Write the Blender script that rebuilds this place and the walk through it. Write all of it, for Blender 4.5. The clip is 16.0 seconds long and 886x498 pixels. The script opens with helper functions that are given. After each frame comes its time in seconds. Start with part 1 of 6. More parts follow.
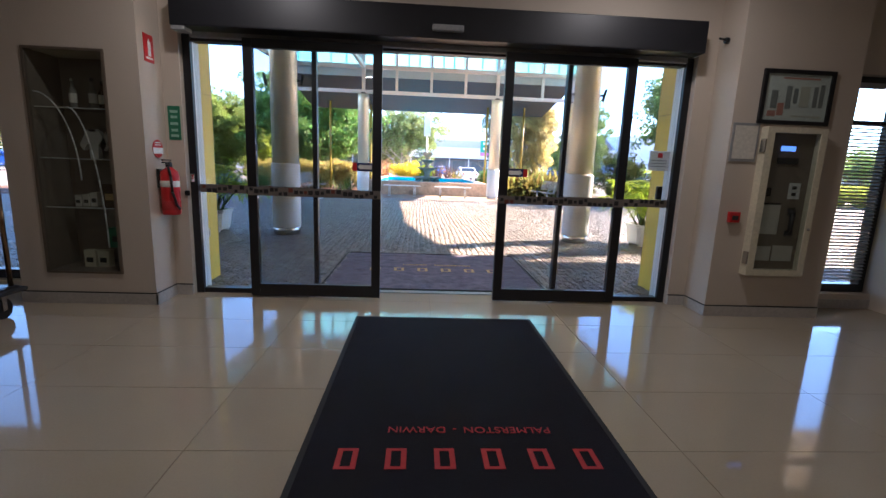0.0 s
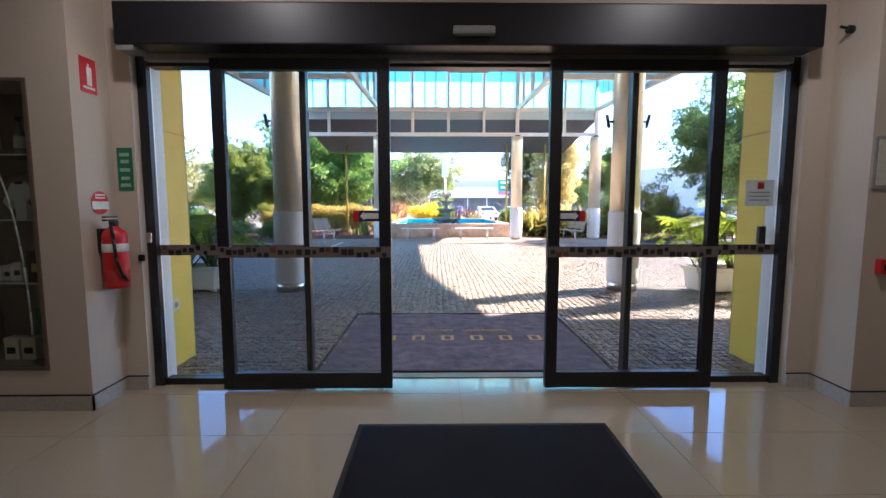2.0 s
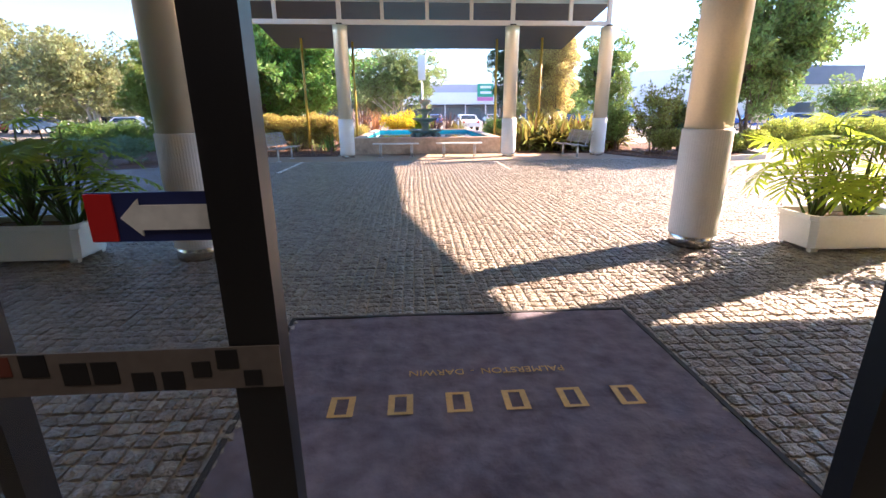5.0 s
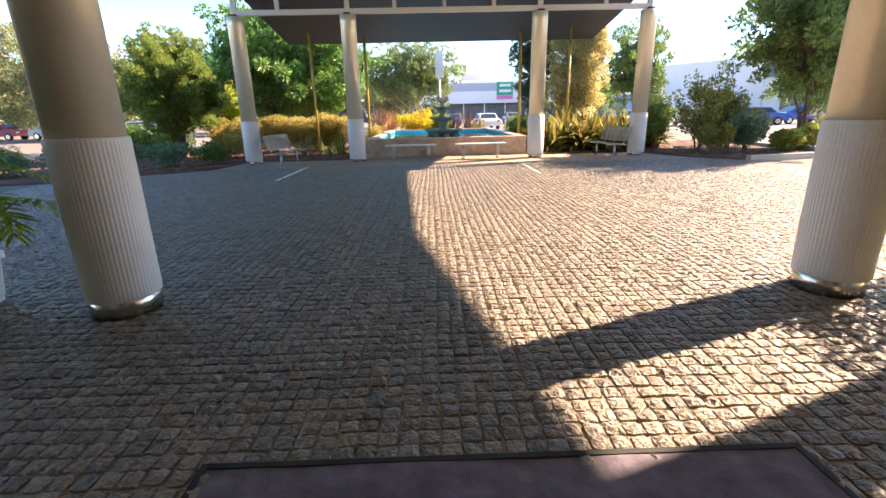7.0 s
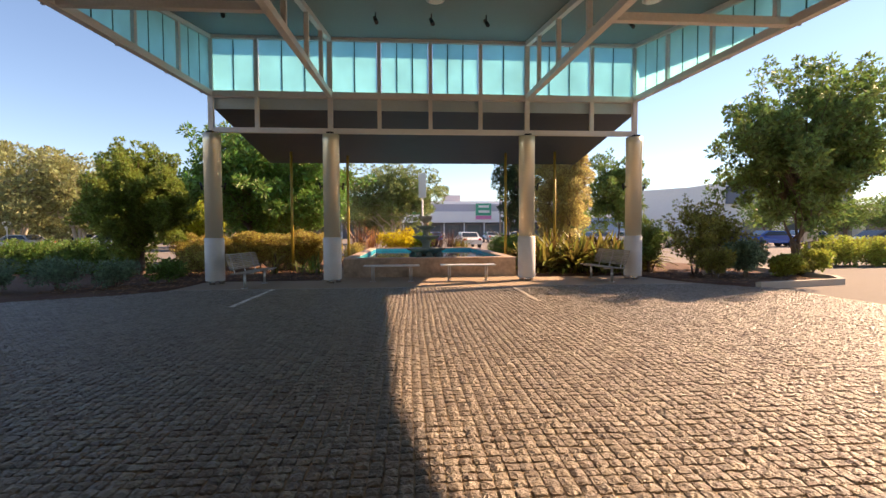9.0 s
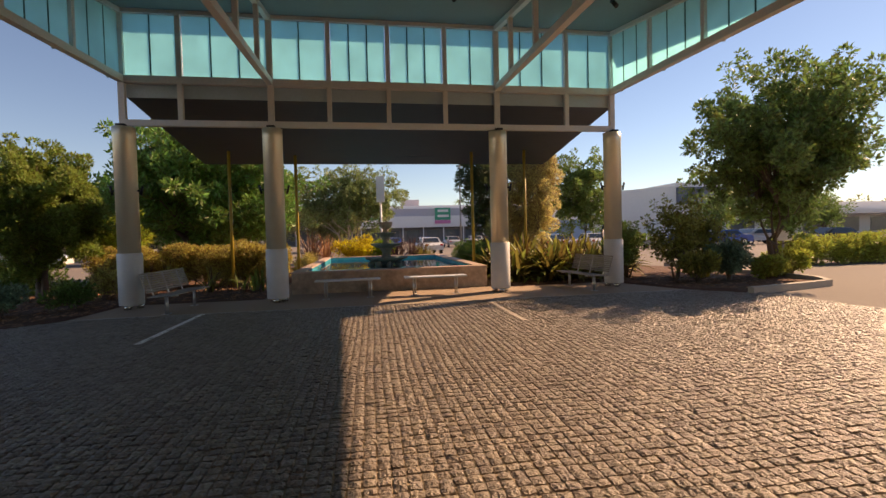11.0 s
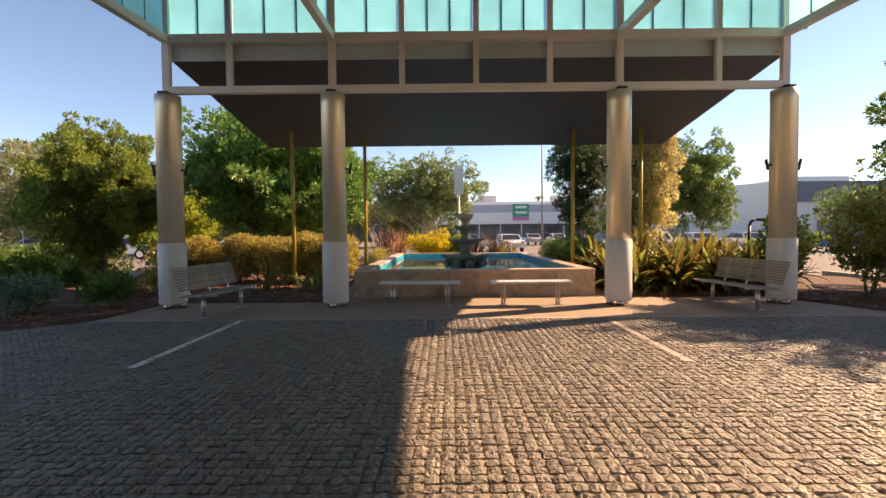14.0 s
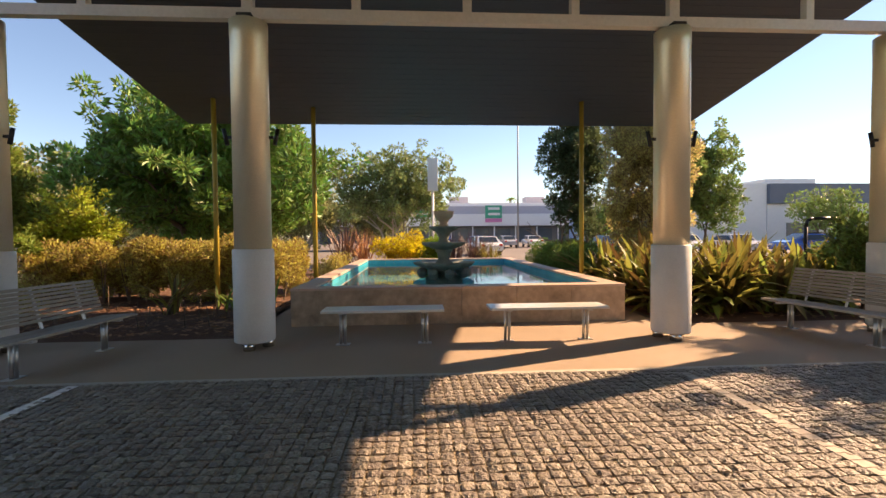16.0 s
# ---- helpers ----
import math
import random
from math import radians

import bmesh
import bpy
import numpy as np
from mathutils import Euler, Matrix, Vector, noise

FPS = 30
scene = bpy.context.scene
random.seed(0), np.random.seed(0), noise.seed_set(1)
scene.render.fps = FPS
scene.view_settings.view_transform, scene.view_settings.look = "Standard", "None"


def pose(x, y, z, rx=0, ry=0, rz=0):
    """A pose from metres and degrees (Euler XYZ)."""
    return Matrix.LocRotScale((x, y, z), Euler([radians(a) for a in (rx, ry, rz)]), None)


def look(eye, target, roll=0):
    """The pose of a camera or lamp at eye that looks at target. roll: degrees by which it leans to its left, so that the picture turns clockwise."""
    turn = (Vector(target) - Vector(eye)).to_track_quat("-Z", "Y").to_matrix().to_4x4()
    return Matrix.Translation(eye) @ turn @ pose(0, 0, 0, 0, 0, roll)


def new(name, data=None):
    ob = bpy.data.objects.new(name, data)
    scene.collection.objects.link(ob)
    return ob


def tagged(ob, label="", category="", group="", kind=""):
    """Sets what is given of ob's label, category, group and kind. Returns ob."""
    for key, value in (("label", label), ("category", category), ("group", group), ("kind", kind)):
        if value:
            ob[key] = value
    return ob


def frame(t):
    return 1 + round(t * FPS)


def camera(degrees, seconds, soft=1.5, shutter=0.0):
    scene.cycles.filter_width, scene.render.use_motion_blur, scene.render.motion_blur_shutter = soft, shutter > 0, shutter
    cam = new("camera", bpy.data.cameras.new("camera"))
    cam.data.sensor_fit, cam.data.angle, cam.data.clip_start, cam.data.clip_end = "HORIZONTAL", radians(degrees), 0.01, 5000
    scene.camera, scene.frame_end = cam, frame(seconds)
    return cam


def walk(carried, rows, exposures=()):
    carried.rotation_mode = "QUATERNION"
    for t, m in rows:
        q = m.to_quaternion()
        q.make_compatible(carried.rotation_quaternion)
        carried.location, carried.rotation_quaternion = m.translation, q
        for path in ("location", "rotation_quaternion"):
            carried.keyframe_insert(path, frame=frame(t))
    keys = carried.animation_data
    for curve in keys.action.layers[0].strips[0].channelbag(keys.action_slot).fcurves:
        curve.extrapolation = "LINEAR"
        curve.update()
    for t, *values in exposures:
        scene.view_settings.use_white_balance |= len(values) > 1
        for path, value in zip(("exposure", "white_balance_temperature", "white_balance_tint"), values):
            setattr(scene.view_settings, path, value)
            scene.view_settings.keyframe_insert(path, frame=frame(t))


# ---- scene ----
cam = camera(89.3, 16.0)
# seconds, eye, target, roll
PATH = [
    (0, (-0.33, -0.73, 1.358), (-0.215, 1.234, 0.997), 2.2),
    (0.5, (-0.346, -0.64, 1.331), (-0.241, 1.332, 1.016), 0.9),
    (1, (-0.293, -0.298, 1.354), (-0.242, 1.685, 1.101), 0.0),
    (1.5, (-0.288, 0.048, 1.361), (-0.27, 2.037, 1.147), -0.2),
    (2, (-0.354, 0.405, 1.395), (-0.331, 2.396, 1.206), 0.0),
    (2.5, (-0.351, 0.845, 1.395), (-0.289, 2.836, 1.224), 0.5),
    (3, (-0.367, 1.275, 1.462), (-0.26, 3.265, 1.31), 0.9),
    (3.5, (-0.425, 1.752, 1.564), (-0.274, 3.742, 1.438), 0.8),
    (4, (-0.495, 2.274, 1.557), (-0.312, 4.26, 1.406), 0.7),
    (4.5, (-0.45, 2.6, 1.5), (-0.288, 4.552, 1.096), 0.6),
    (4.7, (-0.465, 2.745, 1.491), (-0.32, 4.666, 0.954), 0.3),
    (6.8, (-0.382, 4.437, 1.414), (-0.349, 6.329, 0.768), -1.5),
    (7, (-0.391, 4.557, 1.411), (-0.355, 6.471, 0.834), -1.3),
    (7.5, (-0.45, 4.963, 1.376), (-0.377, 6.913, 0.937), -1.0),
    (8, (-0.5, 5.324, 1.37), (-0.393, 7.302, 1.094), -0.6),
    (8.5, (-0.51, 5.746, 1.411), (-0.385, 7.736, 1.254), -0.6),
    (9, (-0.47, 6.102, 1.47), (-0.333, 8.096, 1.391), -0.3),
    (9.2, (-0.485, 6.27, 1.479), (-0.329, 8.263, 1.422), -0.5),
    (11.3, (-0.484, 7.879, 1.56), (-0.16, 9.852, 1.496), -1.5),
    (11.5, (-0.467, 8.01, 1.57), (-0.162, 9.985, 1.486), -1.3),
    (12, (-0.46, 8.363, 1.516), (-0.24, 10.348, 1.417), -1.3),
    (12.5, (-0.52, 8.839, 1.47), (-0.414, 10.834, 1.384), -1.8),
    (13, (-0.514, 9.279, 1.461), (-0.519, 11.278, 1.394), -1.6),
    (13.5, (-0.498, 9.737, 1.461), (-0.531, 11.736, 1.398), -0.8),
    (14, (-0.548, 10.223, 1.455), (-0.559, 12.222, 1.387), -0.5),
    (14.5, (-0.595, 10.651, 1.47), (-0.573, 12.65, 1.407), -0.6),
    (15, (-0.678, 11.124, 1.49), (-0.59, 13.121, 1.431), -0.8),
    (15.3, (-0.708, 11.44, 1.497), (-0.58, 13.436, 1.445), -0.9),
    (15.4, (-0.712, 11.56, 1.498), (-0.573, 13.555, 1.448), -1.0),
    (15.5, (-0.712, 11.76, 1.499), (-0.566, 13.754, 1.449), -1.0),
    (15.6, (-0.706, 12.03, 1.498), (-0.556, 14.024, 1.447), -0.9),
    (15.7, (-0.686, 12.32, 1.492), (-0.53, 14.314, 1.44), -0.8),
    (15.8, (-0.666, 12.61, 1.482), (-0.51, 14.603, 1.43), -0.7),
    (15.9, (-0.646, 12.90, 1.472), (-0.512, 14.895, 1.417), -0.6),
    (16, (-0.626, 13.19, 1.464), (-0.506, 15.185, 1.404), -0.5),
]
EXPOSURES = [(0, 3.75, 5350, 16), (1.5, 3.78, 5350, 16), (3, 3.66, 5550, 18), (4.5, 3.2, 5700, 19), (7, 2.7, 6150, 14), (8, 2.16, 6600, 17), (9, 1.7, 7150, 19), (11.5, 0.97, 7650, 22), (12.5, 1.6, 7400, 21), (14.5, 1.64, 7400, 19), (16, 1.68, 7450, 18)]
walk(cam, [(t, look(eye, to, roll)) for t, eye, to, roll in PATH], EXPOSURES)

# ---- daylight: clear sky, morning sun from the right and a little ahead
SUN_EL, SUN_AZ = 34.0, 21.0     # degrees up, degrees from +x towards +y
world = bpy.data.worlds.new("sky")
scene.world = world
world.use_nodes = True
wn = world.node_tree
sky = wn.nodes.new("ShaderNodeTexSky")
sky.sky_type = "NISHITA"
sky.sun_disc = False
sky.sun_elevation = radians(SUN_EL)
sky.sun_rotation = radians(90 - SUN_AZ)
sky.air_density, sky.dust_density, sky.ozone_density = 1.0, 0.06, 3.0
wn.nodes["Background"].inputs["Strength"].default_value = 0.069
wn.links.new(sky.outputs[0], wn.nodes["Background"].inputs["Color"])
sun_data = bpy.data.lights.new("sun", "SUN")
sun_data.energy, sun_data.angle, sun_data.color = 4.35, radians(0.6), (1.0, 0.73, 0.475)
sun = new("sun", sun_data)
sun_dir = Vector((math.cos(radians(SUN_AZ)) * math.cos(radians(SUN_EL)), math.sin(radians(SUN_AZ)) * math.cos(radians(SUN_EL)), math.sin(radians(SUN_EL))))
sun.matrix_world = look(sun_dir * 60, (0, 0, 0))
for lx, ly in ((-1.7, 2.6), (1.5, 2.6), (-1.5, -2.5), (1.2, -2.5)):
    ld = bpy.data.lights.new("downlight_glow", "AREA")
    ld.shape, ld.size, ld.energy, ld.color = "DISK", 0.18, 1.5, (1.0, 0.86, 0.7)
    new("downlight_glow", ld).matrix_world = look((lx, ly, 3.27), (lx, ly, 0))


# ---- materials
def mat(name, col, rough=0.6, metal=0.0, big=(0.6, 0.25), fine=(40.0, 0.25), bump=(0.0, 0.0), rnd=0.0, isl=0.0, coat=0.0, trans=0.0, hue=0.0, spec=0.5):
    """Plain procedural surface: base colour varied at two scales, fine relief; rnd / isl: spread per object / per island."""
    m = bpy.data.materials.new(name)
    m.use_nodes = True
    nt = m.node_tree
    n, k = nt.nodes, nt.links.new
    p = n["Principled BSDF"]
    geo = n.new("ShaderNodeNewGeometry")
    total = None

    def plus(sock, amount):
        nonlocal total
        a = n.new("ShaderNodeMath")
        a.operation = "MULTIPLY_ADD"
        k(sock, a.inputs[0])
        a.inputs[1].default_value = amount
        if total is None:
            a.inputs[2].default_value = 1 - amount / 2
        else:
            b = n.new("ShaderNodeMath")
            b.operation = "SUBTRACT"
            k(total, b.inputs[0])
            b.inputs[1].default_value = amount / 2
            k(b.outputs[0], a.inputs[2])
        total = a.outputs[0]

    for scale, amount in (big, fine):
        if amount:
            t = n.new("ShaderNodeTexNoise")
            t.inputs["Scale"].default_value = scale
            t.inputs["Detail"].default_value = 5
            k(geo.outputs["Position"], t.inputs["Vector"])
            plus(t.outputs["Fac"], amount * 1.8)
    if rnd:
        o = n.new("ShaderNodeObjectInfo")
        plus(o.outputs["Random"], rnd)
    if isl:
        plus(geo.outputs["Random Per Island"], isl)
    if total is not None:
        h = n.new("ShaderNodeHueSaturation")
        h.inputs["Color"].default_value = (*col, 1)
        k(total, h.inputs["Value"])
        if hue:
            hm = n.new("ShaderNodeMath")
            hm.operation = "MULTIPLY_ADD"
            k(geo.outputs["Random Per Island"], hm.inputs[0])
            hm.inputs[1].default_value, hm.inputs[2].default_value = hue, 0.5 - hue / 2
            k(hm.outputs[0], h.inputs["Hue"])
        k(h.outputs[0], p.inputs["Base Color"])
        colour = h.outputs[0]
    else:
        p.inputs["Base Color"].default_value = (*col, 1)
        colour = None
    p.inputs["Roughness"].default_value = rough
    p.inputs["Metallic"].default_value = metal
    p.inputs["Coat Weight"].default_value = coat
    p.inputs["Specular IOR Level"].default_value = spec
    if bump[1]:
        t = n.new("ShaderNodeTexNoise")
        t.inputs["Scale"].default_value = bump[0]
        t.inputs["Detail"].default_value = 6
        k(geo.outputs["Position"], t.inputs["Vector"])
        b = n.new("ShaderNodeBump")
        b.inputs["Strength"].default_value = bump[1]
        b.inputs["Distance"].default_value = 0.02
        k(t.outputs["Fac"], b.inputs["Height"])
        k(b.outputs[0], p.inputs["Normal"])
    if trans:
        tr = n.new("ShaderNodeBsdfTranslucent")
        if colour is not None:
            k(colour, tr.inputs["Color"])
        else:
            tr.inputs["Color"].default_value = (*col, 1)
        mx = n.new("ShaderNodeMixShader")
        mx.inputs[0].default_value = trans
        k(p.outputs[0], mx.inputs[1])
        k(tr.outputs[0], mx.inputs[2])
        k(mx.outputs[0], n["Material Output"].inputs["Surface"])
    return m


def glass_mat(name, tint, ior=1.5, rough=0.0, bumpy=0.0):
    m = bpy.data.materials.new(name)
    m.use_nodes = True
    n, k = m.node_tree.nodes, m.node_tree.links.new
    n.remove(n["Principled BSDF"])
    a, b, mx, f = (n.new("ShaderNode" + s) for s in ("BsdfTransparent", "BsdfGlossy", "MixShader", "LayerWeight"))
    pw, ma = n.new("ShaderNodeMath"), n.new("ShaderNodeMath")
    a.inputs["Color"].default_value = (*tint, 1)
    b.inputs["Roughness"].default_value = rough
    r0 = ((ior - 1) / (ior + 1)) ** 2
    pw.operation, ma.operation = "POWER", "MULTIPLY_ADD"
    f.inputs["Blend"].default_value = 0.5
    k(f.outputs["Facing"], pw.inputs[0])
    pw.inputs[1].default_value = 5.0
    k(pw.outputs[0], ma.inputs[0])
    ma.inputs[1].default_value, ma.inputs[2].default_value = 1 - r0, r0
    k(ma.outputs[0], mx.inputs[0])
    k(a.outputs[0], mx.inputs[1])
    k(b.outputs[0], mx.inputs[2])
    k(mx.outputs[0], n["Material Output"].inputs["Surface"])
    if bumpy:
        g = n.new("ShaderNodeNewGeometry")
        t = n.new("ShaderNodeTexNoise")
        t.inputs["Scale"].default_value = 9
        k(g.outputs["Position"], t.inputs["Vector"])
        bp = n.new("ShaderNodeBump")
        bp.inputs["Strength"].default_value = bumpy
        bp.inputs["Distance"].default_value = 0.01
        k(t.outputs["Fac"], bp.inputs["Height"])
        k(bp.outputs[0], b.inputs["Normal"])
    return m


def frosted_mat(name, tint):
    m = bpy.data.materials.new(name)
    m.use_nodes = True
    n, k = m.node_tree.nodes, m.node_tree.links.new
    p = n["Principled BSDF"]
    p.inputs["Base Color"].default_value = (*tint, 1)
    p.inputs["Roughness"].default_value = 0.25
    g = n.new("ShaderNodeNewGeometry")
    t = n.new("ShaderNodeTexNoise")
    t.inputs["Scale"].default_value = 1.3
    k(g.outputs["Position"], t.inputs["Vector"])
    h = n.new("ShaderNodeHueSaturation")
    h.inputs["Color"].default_value = (*tint, 1)
    a = n.new("ShaderNodeMath")
    a.operation = "MULTIPLY_ADD"
    a.inputs[1].default_value, a.inputs[2].default_value = 0.4, 0.8
    k(t.outputs["Fac"], a.inputs[0])
    k(a.outputs[0], h.inputs["Value"])
    tr, tp = n.new("ShaderNodeBsdfTranslucent"), n.new("ShaderNodeBsdfTransparent")
    k(h.outputs[0], tr.inputs["Color"])
    tp.inputs["Color"].default_value = (*tint, 1)
    m1, m2 = n.new("ShaderNodeMixShader"), n.new("ShaderNodeMixShader")
    m1.inputs[0].default_value = 0.10
    k(tr.outputs[0], m1.inputs[1])
    k(tp.outputs[0], m1.inputs[2])
    m2.inputs[0].default_value = 0.12
    k(m1.outputs[0], m2.inputs[1])
    k(p.outputs[0], m2.inputs[2])
    k(m2.outputs[0], n["Material Output"].inputs["Surface"])
    return m


def glow_mat(name, col, strength):
    m = bpy.data.materials.new(name)
    m.use_nodes = True
    p = m.node_tree.nodes["Principled BSDF"]
    p.inputs["Base Color"].default_value = (*col, 1)
    p.inputs["Emission Color"].default_value = (*col, 1)
    p.inputs["Emission Strength"].default_value = strength
    return m


M_WALL = mat("painted_plaster_warm", (0.53, 0.455, 0.37), 0.7, big=(0.7, 0.06), fine=(60, 0.05), bump=(180, 0.08))
M_CEIL = mat("ceiling_paint", (0.7, 0.66, 0.6), 0.8, big=(0.5, 0.06), fine=(30, 0.04))
M_TILE = mat("polished_porcelain_cream", (0.40, 0.34, 0.25), 0.06, big=(1.4, 0.10), fine=(90, 0.08), rnd=0.03, spec=0.6)
M_GROUT = mat("tile_grout", (0.20, 0.17, 0.13), 0.8)
M_BASE = mat("baseboard_stone_grey", (0.42, 0.39, 0.35), 0.35)
M_BLACK = mat("black_powder_coat", (0.012, 0.012, 0.014), 0.35, big=(2, 0.2), fine=(120, 0.2))
M_RUBBER = mat("black_rubber", (0.02, 0.02, 0.02), 0.8)
M_GLASS = glass_mat("clear_glass", (0.90, 0.915, 0.93))
M_SIDEGLASS = glass_mat("tinted_sidelight_glass", (0.86, 0.88, 0.90))
M_CABGLASS = glass_mat("cabinet_glass", (0.9, 0.93, 0.92))
M_TEAL = frosted_mat("teal_frosted_glass", (0.50, 0.86, 0.92))
M_WHITE = mat("white_painted_steel", (0.72, 0.72, 0.70), 0.4, big=(0.8, 0.10), fine=(30, 0.12), bump=(90, 0.04))
M_FRAMEGREY = mat("weathered_white_steel", (0.66, 0.64, 0.62), 0.45, big=(0.6, 0.16), fine=(24, 0.16), bump=(60, 0.05))
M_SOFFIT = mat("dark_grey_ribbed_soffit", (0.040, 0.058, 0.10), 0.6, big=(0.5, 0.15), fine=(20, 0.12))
M_ROOFUND = mat("teal_grey_ceiling_sheet", (0.15, 0.19, 0.20), 0.6, big=(0.5, 0.12), fine=(14, 0.1))
M_PORCH = mat("porch_soffit_white", (0.78, 0.78, 0.77), 0.6, big=(0.6, 0.08), fine=(30, 0.06))
M_ROOF = mat("roof_sheet_grey", (0.35, 0.36, 0.37), 0.5)
M_COLMET = mat("champagne_brushed_metal", (0.80, 0.73, 0.56), 0.33, 0.4, big=(1.2, 0.15), fine=(50, 0.12), bump=(140, 0.05))
M_WRAP = mat("ribbed_white_sleeve", (0.62, 0.61, 0.59), 0.55, big=(2.5, 0.18), fine=(60, 0.16), bump=(90, 0.08))
M_CHROME = mat("stainless_steel", (0.62, 0.61, 0.59), 0.22, 1.0, big=(2, 0.1), fine=(90, 0.1))
M_YELLOW = mat("yellow_cladding", (0.80, 0.56, 0.07), 0.5, big=(0.9, 0.08), fine=(70, 0.05))
M_POST = mat("mustard_painted_post", (0.42, 0.30, 0.04), 0.5, big=(1.5, 0.2), fine=(40, 0.2))
M_MATBLK = mat("charcoal_entrance_carpet", (0.016, 0.014, 0.018), 0.95, big=(3, 0.25), fine=(350, 0.5), bump=(420, 0.5), spec=0.2)
# Broad mottling puts the light and shade of the mat's ripples into its colour.
M_MATOUT = mat("purple_grey_outdoor_carpet", (0.155, 0.135, 0.168), 0.95, big=(8.0, 0.75), fine=(350, 0.5), bump=(9, 0.9), spec=0.2)
M_RED = mat("red_enamel", (0.55, 0.02, 0.02), 0.35, big=(3, 0.06), fine=(50, 0.05))
M_REDPRINT = mat("red_print", (0.42, 0.03, 0.03), 0.8)
M_GOLDPRINT = mat("gold_print", (0.55, 0.36, 0.14), 0.8)
M_GREEN = mat("green_sign", (0.02, 0.16, 0.08), 0.5)
M_PRINT = mat("white_print", (0.75, 0.75, 0.72), 0.6)
M_NAVY = mat("navy_film", (0.02, 0.03, 0.12), 0.4)
M_DARK = mat("dark_print", (0.03, 0.03, 0.03), 0.7)
M_GREY = mat("grey_plastic", (0.28, 0.28, 0.28), 0.5)
M_CREAM = mat("cream_enamel", (0.66, 0.60, 0.44), 0.45)
M_CABIN = mat("cabinet_lining_brown", (0.21, 0.165, 0.125), 0.5)
M_PAPER = mat("paper", (0.62, 0.58, 0.5), 0.8)
M_BLUE = glow_mat("panel_screen_blue", (0.15, 0.3, 0.9), 0.12)
M_LAMP = glow_mat("lamp_lens", (1.0, 0.86, 0.66), 0.4)
M_DIM = mat("unlit_lamp_lens", (0.8, 0.8, 0.76), 0.4)
M_BAND = mat("taupe_manifestation_film", (0.15, 0.125, 0.105), 0.6)
M_BROWN = mat("brown_film", (0.14, 0.035, 0.02), 0.6)
M_SETT = mat("split_granite_sett", (0.212, 0.177, 0.143), 0.35, big=(0.45, 0.22), fine=(55, 0.5), bump=(42, 1.4), rnd=0.5, isl=0.5, spec=0.55, hue=0.02)
M_JOINT = mat("sand_joint", (0.33, 0.265, 0.192), 0.95, big=(0.7, 0.45), fine=(60, 0.4), bump=(90, 0.4))
M_ASPHALT = mat("aged_asphalt", (0.175, 0.15, 0.13), 0.9, big=(0.12, 0.22), fine=(70, 0.3), bump=(120, 0.3))
M_CONC = mat("exposed_aggregate_path", (0.33, 0.245, 0.175), 0.8, big=(0.5, 0.15), fine=(140, 0.35), bump=(200, 0.3))
M_KERB = mat("concrete_kerb", (0.42, 0.38, 0.32), 0.8, big=(0.8, 0.15), fine=(60, 0.2), bump=(90, 0.2))
M_LINE = mat("worn_road_paint", (0.80, 0.79, 0.76), 0.7, big=(2, 0.3), fine=(25, 0.4))
M_WORNLINE = mat("almost_worn_off_road_paint", (0.40, 0.35, 0.30), 0.8, big=(3, 0.5), fine=(25, 0.5))
M_MULCH = mat("bark_mulch", (0.13, 0.062, 0.035), 0.95, big=(0.8, 0.3), fine=(60, 0.6), bump=(45, 1.0), isl=0.6)
# Brighter than M_MULCH: sunlight on the loose chips is put into this colour.
M_CHIP = mat("sunlit_bark_chip", (0.30, 0.16, 0.085), 0.95, big=(0.8, 0.3), fine=(60, 0.5), isl=0.9)
M_STONE = mat("sandstone_cladding", (0.40, 0.30, 0.215), 0.7, big=(2.6, 0.7), fine=(11, 0.5), bump=(60, 0.3), rnd=0.15)
M_COPE = mat("pink_stone_coping", (0.50, 0.37, 0.29), 0.6, big=(1.4, 0.18), fine=(50, 0.15), bump=(80, 0.15))
M_POOLTILE = mat("turquoise_pool_tile", (0.045, 0.37, 0.48), 0.25, big=(1.0, 0.15), fine=(12, 0.15), rnd=0.15)
M_WATER = glass_mat("pool_water", (0.62, 0.90, 0.93), 1.33, 0.0, 0.05)
M_FOUNT = mat("mossy_cast_stone", (0.19, 0.20, 0.165), 0.85, big=(5, 0.45), fine=(40, 0.4), bump=(45, 0.6))
M_FOUNTTOP = mat("weathered_terracotta", (0.44, 0.33, 0.24), 0.85, big=(5, 0.35), fine=(40, 0.3), bump=(45, 0.5))
M_SLAT = mat("silvered_timber_slat", (0.31, 0.285, 0.25), 0.65, big=(2, 0.2), fine=(45, 0.3), bump=(60, 0.2), rnd=0.2)
M_POT = mat("white_planter_resin", (0.74, 0.73, 0.70), 0.5, big=(2, 0.12), fine=(40, 0.08))
M_BARK = mat("grey_brown_bark", (0.16, 0.12, 0.09), 0.9, big=(2, 0.3), fine=(30, 0.4), bump=(25, 0.8))
M_PALEBARK = mat("pale_gum_bark", (0.42, 0.37, 0.31), 0.8, big=(2, 0.3), fine=(30, 0.3), bump=(25, 0.5))


def leafmat(name, col, isl=0.9, hue=0.06, trans=0.45, rough=0.5):
    return mat(name, col, rough, big=(0.5, 0.25), fine=(9, 0.2), isl=isl, hue=hue, trans=trans, spec=0.4)


